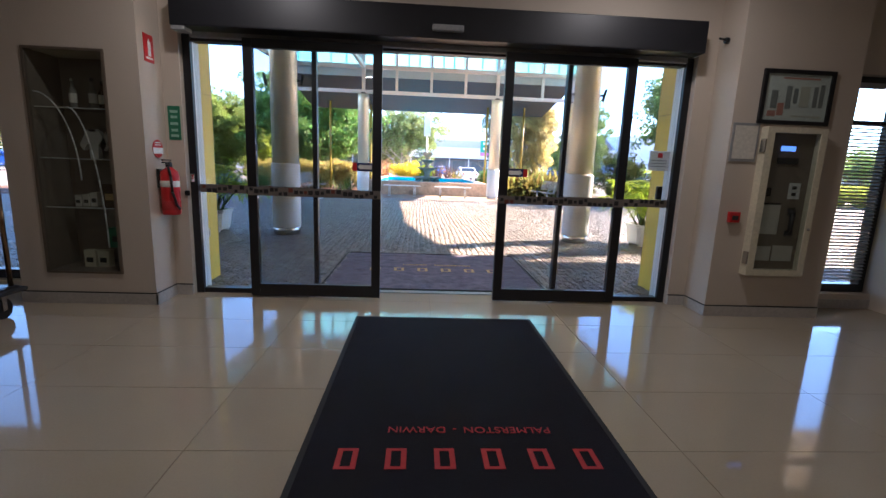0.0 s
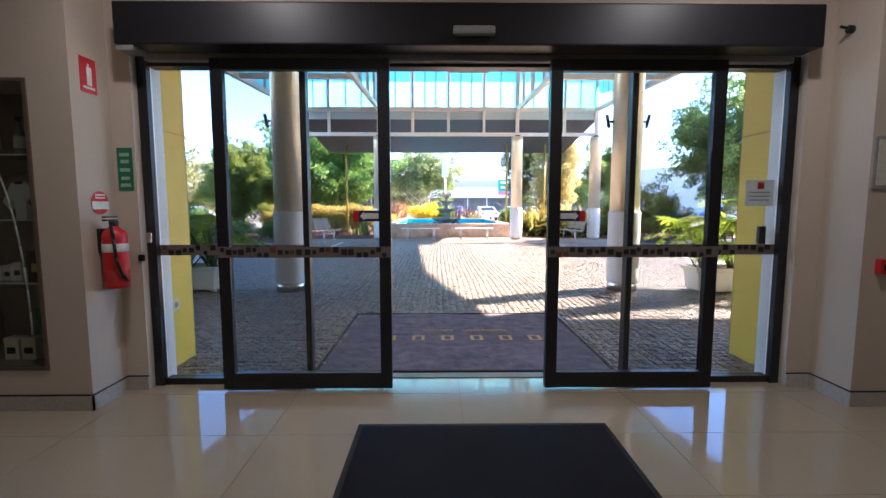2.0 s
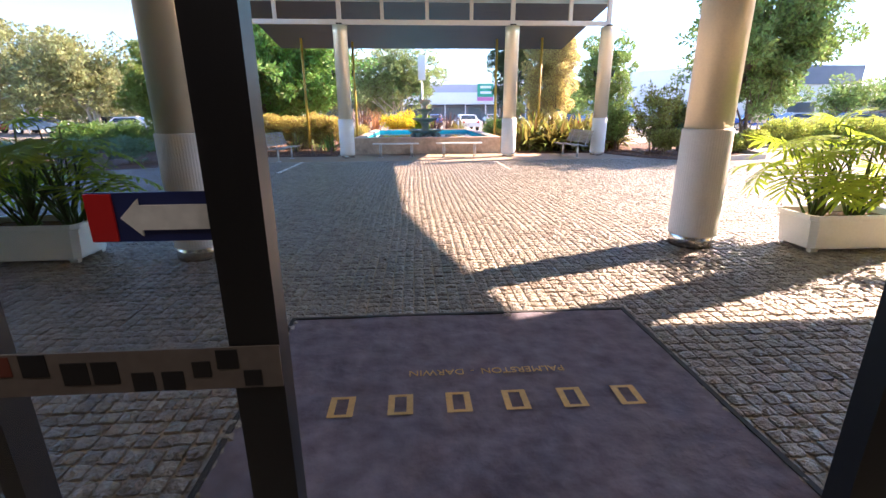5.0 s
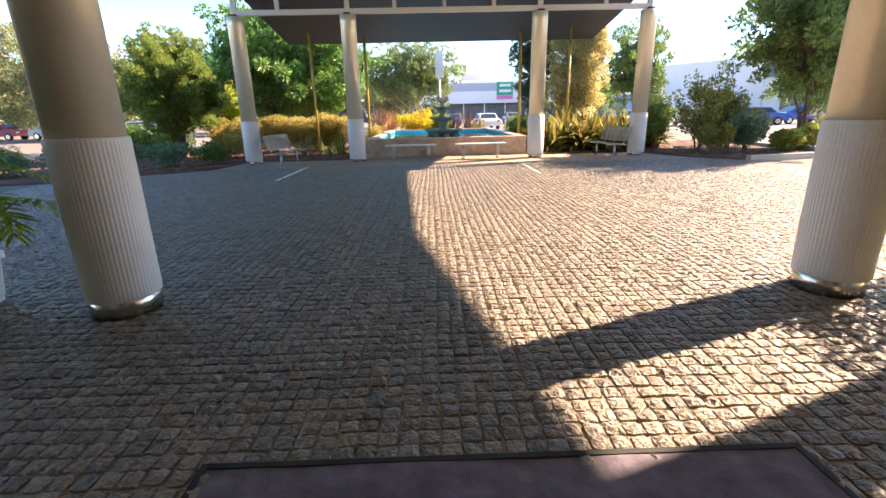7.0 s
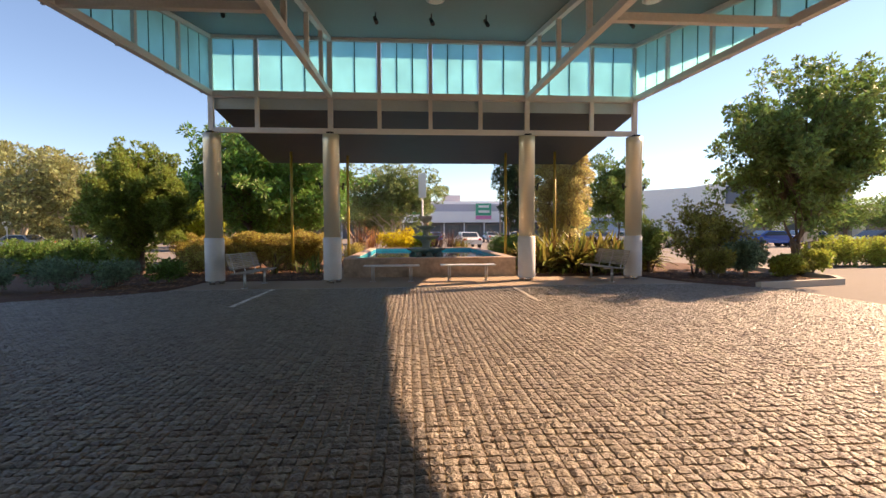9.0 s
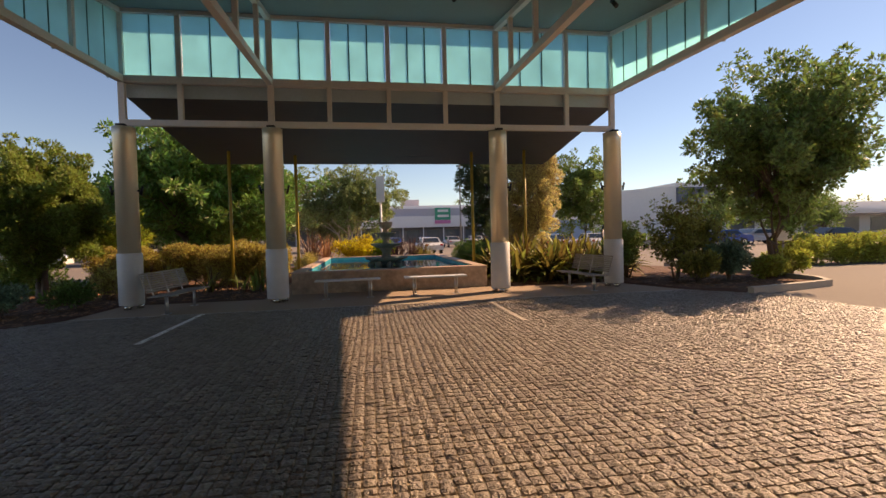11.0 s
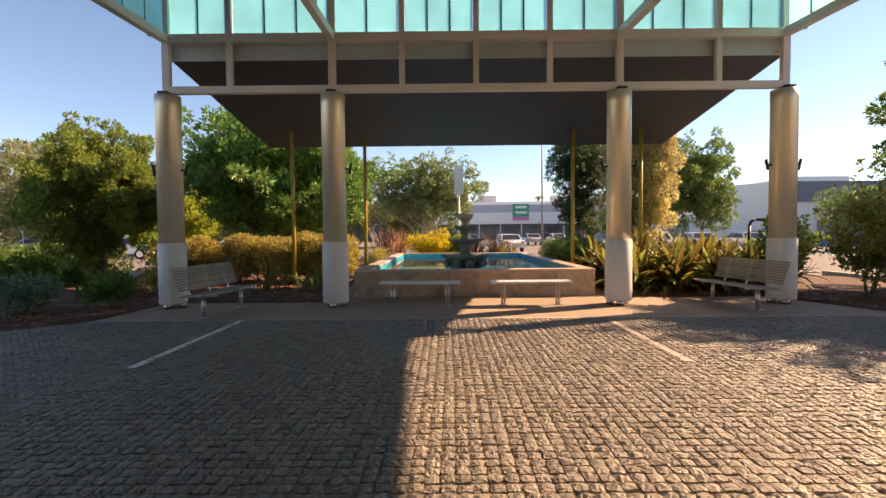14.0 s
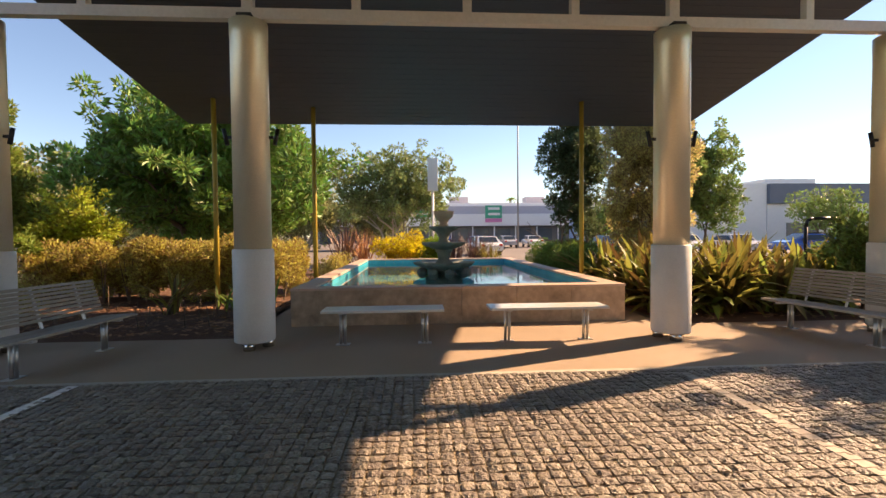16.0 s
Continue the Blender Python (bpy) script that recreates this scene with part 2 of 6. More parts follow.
L_MANGO = leafmat("glossy_dark_leaf", (0.175, 0.30, 0.065), trans=0.3, rough=0.46)
L_ROUND = leafmat("olive_fine_leaf", (0.235, 0.30, 0.065), trans=0.5)
L_TREE = leafmat("mid_green_leaf", (0.20, 0.285, 0.08), trans=0.35)
L_GUM = leafmat("grey_green_leaf", (0.30, 0.31, 0.13))
L_HEDGE = leafmat("green_hedge_leaf", (0.16, 0.25, 0.055))
L_AUTUMN = leafmat("golden_hedge_leaf", (0.42, 0.345, 0.10), hue=0.08)
L_GOLD = leafmat("golden_conifer_leaf", (0.56, 0.48, 0.21))
L_DKCON = leafmat("dark_conifer_leaf", (0.10, 0.14, 0.065))
L_STRAP = leafmat("strap_leaf_olive", (0.23, 0.21, 0.05), isl=1.3, hue=0.15)
L_YEL = leafmat("yellow_croton_leaf", (0.62, 0.50, 0.03))
L_ORANGE = leafmat("orange_cordyline_leaf", (0.50, 0.26, 0.13))
L_BRONZE = leafmat("bronze_cordyline_leaf", (0.084, 0.049, 0.049))
L_BLUE = leafmat("blue_green_shrub_leaf", (0.18, 0.27, 0.16))
L_PHILO = leafmat("bright_philodendron_leaf", (0.32, 0.43, 0.03), isl=0.0, hue=0.0, trans=0.6, rough=0.55)
L_OLIVE = leafmat("olive_shrub_leaf", (0.30, 0.30, 0.075))
L_LIME = leafmat("lime_shrub_leaf", (0.34, 0.38, 0.07))
M_BRUSHED = mat("brushed_stainless", (0.55, 0.54, 0.52), 0.42, 0.9, big=(2, 0.1), fine=(90, 0.15))


# ---- mesh helpers
def box(bm, x0, x1, y0, y1, z0, z1, bevel=0.0):
    v = [bm.verts.new((x, y, z)) for z in (z0, z1) for y in (y0, y1) for x in (x0, x1)]
    fs = [bm.faces.new([v[i] for i in q]) for q in ((0, 2, 3, 1), (4, 5, 7, 6), (0, 1, 5, 4), (2, 6, 7, 3), (0, 4, 6, 2), (1, 3, 7, 5))]
    if bevel:
        es = list({e for f in fs for e in f.edges})
        bmesh.ops.bevel(bm, geom=es, offset=bevel, segments=2, affect="EDGES", profile=0.6)
    return bm


def tube(bm, p0, p1, r0, r1=None, n=12, caps=True):
    p0, p1 = Vector(p0), Vector(p1)
    r1 = r0 if r1 is None else r1
    q = (p1 - p0).to_track_quat("Z", "Y")
    rings = [[bm.verts.new(p + q @ Vector((r * math.cos(a * 2 * math.pi / n), r * math.sin(a * 2 * math.pi / n), 0))) for a in range(n)] for p, r in ((p0, r0), (p1, r1))]
    for i in range(n):
        f = bm.faces.new((rings[0][i], rings[0][(i + 1) % n], rings[1][(i + 1) % n], rings[1][i]))
        f.smooth = True
    if caps:
        bm.faces.new(rings[0][::-1]), bm.faces.new(rings[1])
    return bm


def bar(bm, p0, p1, w, h):
    """Rectangular member from p0 to p1, w across and h deep."""
    p0, p1 = Vector(p0), Vector(p1)
    d = (p1 - p0).normalized()
    up = Vector((0, 0, 1)) if abs(d.z) < 0.95 else Vector((0, 1, 0))
    s = d.cross(up).normalized() * (w / 2)
    u = s.cross(d).normalized() * (h / 2)
    v = [bm.verts.new(p + a * s + b * u) for p in (p0, p1) for a, b in ((-1, -1), (1, -1), (1, 1), (-1, 1))]
    for q in ((0, 1, 2, 3), (7, 6, 5, 4), (0, 4, 5, 1), (1, 5, 6, 2), (2, 6, 7, 3), (3, 7, 4, 0)):
        bm.faces.new([v[i] for i in q])
    bmesh.ops.recalc_face_normals(bm, faces=bm.faces)
    return bm


def lathe(bm, profile, n=24, centre=(0, 0), wave=0, amp=0.0, smooth=True):
    rings = []
    for r, z, *w in profile:
        k = w[0] if w else 0
        rings.append([bm.verts.new((centre[0] + r * (1 + k * amp * math.cos(wave * a * 2 * math.pi / n)) * math.cos(a * 2 * math.pi / n), centre[1] + r * (1 + k * amp * math.cos(wave * a * 2 * math.pi / n)) * math.sin(a * 2 * math.pi / n), z)) for a in range(n)])
    for lo, hi in zip(rings, rings[1:]):
        for i in range(n):
            bm.faces.new((lo[i], lo[(i + 1) % n], hi[(i + 1) % n], hi[i])).smooth = smooth
    bm.faces.new(rings[0][::-1]), bm.faces.new(rings[-1])
    return bm


def done(name, bm, material):
    me = bpy.data.meshes.new(name)
    bm.to_mesh(me)
    bm.free()
    me.materials.append(material)
    return me


def solid(name, bm, material, label="", category="", kind="structure"):
    """A piece of the setting or a one-mesh thing, built in world metres."""
    return tagged(new(name, done(name, bm, material)), label, category, kind=kind)


def thing(name, at, label, category, group="", turn=0.0, kind=""):
    e = new(name)
    e.matrix_basis = pose(*at, 0, 0, turn)
    return tagged(e, label, category, group, kind)


def part(name, bm, material, parent, label="", m=None):
    ob = new(name, done(name, bm, material) if isinstance(bm, bmesh.types.BMesh) else bm)
    ob.parent = parent
    if m is not None:
        ob.matrix_basis = m
    return tagged(ob, label)


def B():
    return bmesh.new()


def boxes(*bs, bevel=0.0):
    bm = B()
    for b in bs:
        box(bm, *b, bevel=bevel)
    return bm


def lettering(text, size, material, parent, m, name="lettering"):
    cu = bpy.data.curves.new(name, "FONT")
    cu.body, cu.size, cu.align_x, cu.align_y, cu.extrude = text, size, "CENTER", "CENTER", 0.0015
    tmp = new("tmp", cu)
    me = bpy.data.meshes.new_from_object(tmp)
    bpy.data.objects.remove(tmp)
    me.materials.clear()
    me.materials.append(material)
    return part(name, me, material, parent, m=m)


# ---- lobby
DOOR_L, DOOR_R, WY = -2.56, 2.345, 3.75          # entrance frame and the inner face of the wall
PL0, PL1, PR0, PR1, PY = -3.90, -2.72, 2.53, 3.70, 3.40   # piers
CEIL = 3.30
solid("floor_base", boxes((-7, 7, -7, 4.05, -0.25, -0.012)), M_GROUT, "grey grout bed under the lobby tiles", "floor")
solid("ceiling", boxes((-7, 7, -7, 4.0, CEIL, CEIL + 0.2)), M_CEIL, "off-white flat lobby ceiling", "ceiling")
solid("wall_back", boxes((-7, 7, -7.2, -7, 0, CEIL)), M_WALL, "warm cream plaster lobby wall", "wall")
solid("wall_left", boxes((-7.2, -7, -7, 4.0, 0, CEIL)), M_WALL, "warm cream plaster lobby wall", "wall")
solid("wall_right", boxes((7, 7.2, -7, 4.0, 0, CEIL)), M_WALL, "warm cream plaster lobby wall", "wall")
solid("wall_door_left", boxes((PL1, DOOR_L, WY, 4.0, 0, 2.78)), M_WALL, "cream plaster beside the entrance doors", "wall")
solid("wall_door_right", boxes((DOOR_R, PR0, WY, 4.0, 0, 2.78)), M_WALL, "cream plaster beside the entrance doors", "wall")
solid("wall_door_top", boxes((PL1, PR0, WY, 4.0, 2.78, CEIL)), M_WALL, "cream plaster above the entrance doors", "wall")
CX0, CX1, CZ0, CZ1 = -3.64, -3.01, 0.30, 2.20
wp = thing("wall_pier_left", (0, 0, 0), "cream plaster pier with a display niche", "wall", kind="structure")
for nm, q in (("pier_side", (PL0, CX0, PY, 4.0, 0, CEIL)), ("pier_side", (CX1, PL1, PY, 4.0, 0, CEIL)), ("pier_foot", (CX0, CX1, PY, 4.0, 0, CZ0)), ("pier_head", (CX0, CX1, PY, 4.0, CZ1, CEIL)), ("niche_back", (CX0, CX1, 3.78, 4.0, CZ0, CZ1))):
    part(nm, boxes(q), M_WALL, wp)
solid("wall_pier_right", boxes((PR0, PR1, PY, 4.0, 0, CEIL)), M_WALL, "cream plaster pier with fire panel", "wall")
solid("wall_window_left", boxes((-7, -6.6, WY, 4.0, 0, CEIL), (-6.6, PL0, WY, 4.0, 2.5, CEIL), (-6.6, PL0, WY, 4.0, 0, 0.1)), M_WALL, "cream plaster around the side window", "wall")
solid("wall_window_right", boxes((4.62, 7, 3.4, 4.0, 0, CEIL), (PR1, 4.62, WY, 4.0, 2.42, CEIL), (PR1, 4.62, WY, 4.0, 0, 0.16)), M_WALL, "cream plaster around the side window", "wall")
bb = B()
for b in ((PL0, PL1 + .012, PY - .012, PY, 0, .1), (PL1, PL1 + .012, PY - .012, WY, 0, .1), (PL1 + .012, DOOR_L, WY - .012, WY, 0, .1), (PR0 - .012, PR1, PY - .012, PY, 0, .1), (PR0 - .012, PR0, PY, WY, 0, .1), (DOOR_R, PR0 - .012, WY - .012, WY, 0, .1), (PR1, 4.62, WY - .012, WY, 0, .1)):
    box(bb, *b)
solid("baseboard", bb, M_BASE, "flush grey stone skirting", "baseboard")
tr = B()
for b in ((PL0, PL1 + .004, PY - .004, PY, .1, .112), (PL1, PL1 + .004, PY, WY, .1, .112), (PL1 + .004, DOOR_L, WY - .004, WY, .1, .112), (PR0 - .004, PR1, PY - .004, PY, .1, .112), (PR0 - .004, PR0, PY, WY, .1, .112), (DOOR_R, PR0 - .004, WY - .004, WY, .1, .112)):
    box(tr, *b)
solid("trim_shadow_line", tr, M_BLACK, "thin black shadow line over the skirting", "trim")


def side_window(name, x0, x1, z0, z1, y, mull, label):
    w = thing(name, (0, 0, 0), label, "window", kind="structure")
    fb = boxes((x0, x0 + .06, y, y + .1, z0, z1), (x1 - .06, x1, y, y + .1, z0, z1), (x0 + .06, x1 - .06, y, y + .1, z0, z0 + .09), (x0 + .06, x1 - .06, y, y + .1, z1 - .07, z1))
    for mx in mull:
        box(fb, mx - .03, mx + .03, y + .002, y + .098, z0 + .09, z1 - .07)
    box(fb, x0 + .06, x1 - .06, y + .01, y + .09, 1.95, 1.99)
    part("window_frame", fb, M_BLACK, w, "black aluminium frame")
    xs = [x0 + .06, *mull, x1 - .06]
    for a, b in zip(xs, xs[1:]):
        part("pane", boxes((a + .005, b - .005, y + .045, y + .053, z0 + .095, 1.945)), M_GLASS, w).visible_shadow = False
        part("pane", boxes((a + .005, b - .005, y + .045, y + .053, 1.995, z1 - .075)), M_GLASS, w).visible_shadow = False
    return w


side_window("window_1", -6.6, PL0, 0.1, 2.5, 3.84, (-5.2,), "tall black-framed side window beside the lobby pier")
w2 = side_window("window_2", PR1, 4.62, 0.16, 2.42, 3.84, (), "tall black-framed side window with a venetian blind")
SLAT_ME = done("slat", boxes((-.385, .385, -.0125, .0125, -.001, .001)), M_GREY)
blind = thing("venetian_blind", (0, 0, 0), "dark slatted venetian blind hanging in a side window", "blind")
for i in range(46):
    z = 0.32 + i * 0.036
    part("slat", SLAT_ME, M_GREY, blind, m=pose((PR1 + 4.62) / 2, 3.811, z, 38, 0, 0))
part("head_rail", boxes((PR1 + .07, 4.55, 3.79, 3.83, 2.3, 2.35)), M_GREY, blind)
for x in (3.9, 4.4):
    part("cord", boxes((x, x + .004, 3.809, 3.813, .3, 2.3)), M_GREY, blind)

# entrance doors
ent = thing("door_1", (0, 0, 0), "black-framed automatic sliding glass entrance doors, half open", "door", kind="structure")
F0, F1 = 3.82, 3.94
part("door_frame", boxes((DOOR_L, DOOR_L + .07, F0, 3.868, 0, 2.5), (DOOR_R - .07, DOOR_R, F0, 3.868, 0, 2.5), (DOOR_L + .07, DOOR_R - .07, F0 + .01, F1, 2.42, 2.5)), M_BLACK, ent)
MUL_L, MUL_R = -1.36, 1.13
for nm, x0, x1, mx in (("sidelight", DOOR_L + .07, MUL_L, MUL_L), ("sidelight", MUL_R, DOOR_R - .07, MUL_R)):
    sl = part(nm, boxes((mx - .022, mx + .022, F0 + .02, F1 - .02, .05, 2.42), (x0 + (.022 if mx == x0 else 0), x1 - (.022 if mx == x1 else 0), F0 + .02, F1 - .02, 0.0, .05)), M_BLACK, ent)
    part("pane", boxes((x0 + .004, x1 - .004, 3.876, 3.884, .05, 2.42)), M_SIDEGLASS, sl).visible_shadow = False
LEAF = 1.27
leaves = []
for x0, x1 in ((-0.70 - LEAF, -0.70), (0.46, 0.46 + LEAF)):
    lf = part("leaf", boxes((x0, x0 + .085, 3.70, 3.755, .02, 2.44), (x1 - .085, x1, 3.70, 3.755, .02, 2.44), (x0 + .085, x1 - .085, 3.702, 3.753, .02, .14), (x0 + .085, x1 - .085, 3.702, 3.753, 2.36, 2.44)), M_BLACK, ent, "sliding glass leaf with black stiles")
    part("pane", boxes((x0 + .08, x1 - .08, 3.724, 3.732, .135, 2.365)), M_GLASS, lf).visible_shadow = False
    leaves.append((lf, x0, x1))
random.seed(3)
for lf, x0, x1, y in ((leaves[0][0], leaves[0][1], leaves[0][2], 3.694), (leaves[1][0], leaves[1][1], leaves[1][2], 3.694), (ent, DOOR_L + .07, MUL_L, 3.868), (ent, MUL_R, DOOR_R - .07, 3.868)):
    part("safety_band", boxes((x0, x1, y, y + .004, 1.02, 1.10)), M_BAND, lf, "taupe band with dark squares")
    sq, rd = B(), B()
    x = x0 + .02
    while x < x1 - .06:
        s = random.choice((.030, .036, .042))
        zc = 1.06 + random.choice((-.02, .0, .018))
        box(sq if random.random() < .88 else rd, x, x + s, y - .002, y, zc - s / 2, zc + s / 2)
        x += s + random.uniform(.006, .024)
    part("dark_square", sq, M_BLACK, lf)
    part("brown_square", rd, M_BROWN, lf)
for (lf, x0, x1), side in zip(leaves, (-1, 1)):
    e = x1 - .085 if side < 0 else x0 + .085
    a, b = (e - .19, e) if side < 0 else (e, e + .19)
    part("arrow_sticker", boxes((a, b, 3.715, 3.719, 1.285, 1.365)), M_NAVY, lf, "navy, red and white arrow sticker")
    part("arrow_sticker_end", boxes((a, a + .04, 3.711, 3.715, 1.287, 1.363) if side < 0 else (b - .04, b, 3.711, 3.715, 1.287, 1.363)), M_RED, lf)
    ar = B()
    d = side
    pts = [(-.06, 0), (-.03, .03), (-.03, .02), (.075, .02), (.075, -.02), (-.03, -.02), (-.03, -.03)]
    cx = (a + b) / 2 + (.015 if side < 0 else -.015)
    vv = [ar.verts.new((cx + p * (1 if side < 0 else -1), 3.710, 1.325 + q)) for p, q in pts]
    f = ar.faces.new(vv)
    ex = bmesh.ops.extrude_face_region(ar, geom=[f])
    bmesh.ops.translate(ar, verts=[g for g in ex["geom"] if isinstance(g, bmesh.types.BMVert)], vec=(0, .004, 0))
    bmesh.ops.recalc_face_normals(ar, faces=ar.faces)
    part("arrow", ar, M_PRINT, lf)
hd = part("header_box", boxes((-2.525, 2.285, 3.55, 3.748, 2.48, 2.76), bevel=.012), mat("black_gloss_header", (0.012, 0.012, 0.015), 0.42), ent, "black sliding-door operator casing")
part("end_cap", boxes((-2.52, -2.405, 3.56, 3.7, 2.445, 2.48), bevel=.006), M_GREY, hd)
part("motion_sensor", boxes((-.25, .03, 3.49, 3.55, 2.535, 2.59), bevel=.015), M_GREY, hd, "grey plastic motion sensor")
part("outer_sensor", boxes((-.27, .05, 3.99, 4.05, 2.44, 2.50), bevel=.012), M_BLACK, ent, "black plastic outer sensor")
part("track_cover", boxes((DOOR_L + .1, DOOR_R - .1, 3.76, 3.815, 2.44, 2.50)), M_GREY, ent)
part("threshold", boxes((DOOR_L, DOOR_R, 3.95, 4.05, -.01, .008)), mat("worn_aluminium_threshold", (0.30, 0.29, 0.27), 0.55, 0.6), ent)
part("door_button", boxes((DOOR_L - .02, DOOR_L + .03, 3.735, 3.75, .99, 1.04), bevel=.01), M_BLACK, ent)
part("door_lock", boxes((DOOR_L + .01, DOOR_L + .05, 3.80, 3.82, 1.12, 1.20), bevel=.005), M_CHROME, ent)
for x0, x1 in ((DOOR_L, DOOR_L + .07), (DOOR_R - .07, DOOR_R)):
    part("door_jamb_outer", boxes((x0, x1, 3.868, 3.99, .009, 2.5)), M_WHITE, ent, "white aluminium outer jamb")
part("right_note", boxes((2.04, 2.26, 3.89, 3.893, 1.40, 1.60)), mat("thin_white_notice_paper", (0.8, 0.8, 0.78), 0.7, trans=0.6), ent, "white paper notice on the glass")
part("note_mark", boxes((2.13, 2.18, 3.887, 3.89, 1.53, 1.58)), M_RED, ent)
for z in (1.50, 1.47, 1.44):
    part("note_line", boxes((2.07, 2.23, 3.887, 3.89, z, z + .008)), M_GREY, ent)
part("card_reader", boxes((2.17, 2.23, 3.90, 3.93, 1.10, 1.24), bevel=.008), M_BLACK, ent)

# lobby fixtures
fx = thing("fire_extinguisher", (PL1 + .1, 3.57, .82), "red fire extinguisher hung on the cream pier", "fire extinguisher")
part("cylinder", lathe(B(), ((.02, .0), (.074, .006), (.078, .03), (.078, .36), (.07, .40), (.04, .425), (.024, .44))), M_RED, fx)
part("white_label", lathe(B(), ((.0785, .26), (.0795, .262), (.0795, .315), (.0785, .317))), M_PRINT, fx)
part("lower_label", lathe(B(), ((.0785, .05), (.0792, .052), (.0792, .13), (.0785, .132))), M_REDPRINT, fx)
vb = boxes((-.02, .02, -.02, .02, .44, .475), (-.015, .015, -.09, .02, .475, .487), (-.015, .015, -.09, .02, .497, .508))
part("valve", vb, M_BLACK, fx)
hz = B()
hp = [Vector((0, -.02, .46)), Vector((.03, -.07, .45)), Vector((.06, -.095, .36)), Vector((.07, -.10, .22)), Vector((.08, -.06, .10)), Vector((.085, -.02, .06))]
for a, b in zip(hp, hp[1:]):
    tube(hz, a, b, .011, n=8)
part("hose", hz, M_BLACK, fx)
part("wall_bracket", boxes((-.1, -.078, -.03, .03, .25, .42)), M_BLACK, fx)


def wall_sign(name, x, y, z0, z1, y0, y1, material, label, marks=()):
    s = thing(name, (0, 0, 0), label, "sign")
    part("plate", boxes((x, x + .006, y0, y1, z0, z1), bevel=.001), material, s)
    for b, mm in marks:
        part("mark", boxes((x + .006, x + .009, *b)), mm, s)
    return s


wall_sign("extinguisher_sign", PL1, 0, 2.16, 2.39, 3.49, 3.63, M_RED, "red extinguisher location sign with white pictogram", [((3.545, 3.585, 2.21, 2.33), M_PRINT), ((3.555, 3.565, 2.33, 2.35), M_PRINT), ((3.51, 3.61, 2.185, 2.2), M_PRINT)])
rs = thing("extinguisher_disc_sign", (PL1 + .003, 3.585, 1.42), "round red and white extinguisher instruction sign", "sign")
dm = pose(0, 0, 0, 0, 90, 0)
part("disc", lathe(B(), ((.08, 0), (.08, .004)), 32), M_RED, rs, m=dm)
part("white_strip", boxes((.004, .0065, -.078, .078, -.045, .01)), M_PRINT, rs)
for z in (.03, .05):
    part("text_bar", boxes((.004, .0065, -.045, .045, z, z + .010)), M_PRINT, rs)
gs = thing("green_door_sign", (0, 0, 0), "small green instruction sign beside the door", "sign")
part("plate", boxes((-2.69, -2.58, WY - .006, WY, 1.51, 1.82), bevel=.001), M_GREEN, gs)
for i, z in enumerate((1.77, 1.72, 1.66, 1.60, 1.55)):
    part("text_bar", boxes((-2.67 + .006 * (i % 2), -2.60 - .006 * (i % 2), WY - .009, WY - .006, z - .012, z + .012)), mat("pale_green_print", (0.3, 0.5, 0.38), 0.6), gs)

# display niche
nb = thing("display_cabinet", (0, 0, 0), "recessed glazed display cabinet with glass shelves and a curved rail", "cabinet")
part("lining", boxes((CX0, CX1, 3.765, 3.778, CZ0, CZ1), (CX0, CX0 + .008, PY + .01, 3.765, CZ0, CZ1), (CX1 - .008, CX1, PY + .01, 3.765, CZ0, CZ1), (CX0 + .008, CX1 - .008, PY + .01, 3.765, CZ0, CZ0 + .01)), M_CABIN, nb, "taupe lining")
part("frame", boxes((CX0 - .015, CX0 + .008, PY - .012, PY + .01, CZ0 - .015, CZ1 + .015), (CX1 - .008, CX1 + .015, PY - .012, PY + .01, CZ0 - .015, CZ1 + .015), (CX0 + .008, CX1 - .008, PY - .012, PY + .01, CZ0 - .015, CZ0 + .006), (CX0 + .008, CX1 - .008, PY - .012, PY + .01, CZ1 - .006, CZ1 + .015)), mat("aged_bronze_edge", (0.2, 0.16, 0.12), 0.4, 0.6), nb)
part("door_pane", boxes((CX0 + .009, CX1 - .009, PY - .004, PY + .002, CZ0 + .008, CZ1 - .008)), M_CABGLASS, nb)
for z in (.87, 1.30, 1.73):
    part("shelf", boxes((CX0 + .01, CX1 - .01, PY + .04, 3.76, z, z + .01)), M_CABGLASS, nb, "glass shelf")
    part("shelf_edge", boxes((CX0 + .01, CX1 - .01, PY + .036, PY + .04, z, z + .01)), mat("bright_glass_edge", (0.55, 0.55, 0.5), 0.3), nb)
for (ax, az), (bx, bz) in (((-3.62, 1.86), (-3.30, 1.12)), ((-3.36, 1.74), (-3.12, .52))):
    cr = B()
    prev = None
    for i in range(13):
        u = i / 12 * math.pi / 2
        p = Vector((ax + (bx - ax) * math.sin(u), PY + .03, bz + (az - bz) * math.cos(u)))
        if prev is not None:
            tube(cr, prev, p, .006, n=6)
        prev = p
    # White paint stands in for the bright reflection along the chrome.
    part("curved_rail", cr, M_WHITE, nb, "curved chrome rail, its shine put in as white")


def bottle(x, y, z, h, r, material, cap, label):
    b = thing("bottle", (x, y, z), label, "bottle", "bottles in the display cabinet")
    part("body", lathe(B(), ((r * .9, 0), (r, .01), (r, h * .6), (r * .45, h * .74), (r * .4, h * .9)), 14), material, b)
    part("cap", lathe(B(), ((r * .46, h * .9), (r * .46, h)), 12), cap, b)
    part("paper_label", lathe(B(), ((r * 1.01, h * .2), (r * 1.02, h * .21), (r * 1.02, h * .5), (r * 1.01, h * .51)), 14), M_PAPER, b)


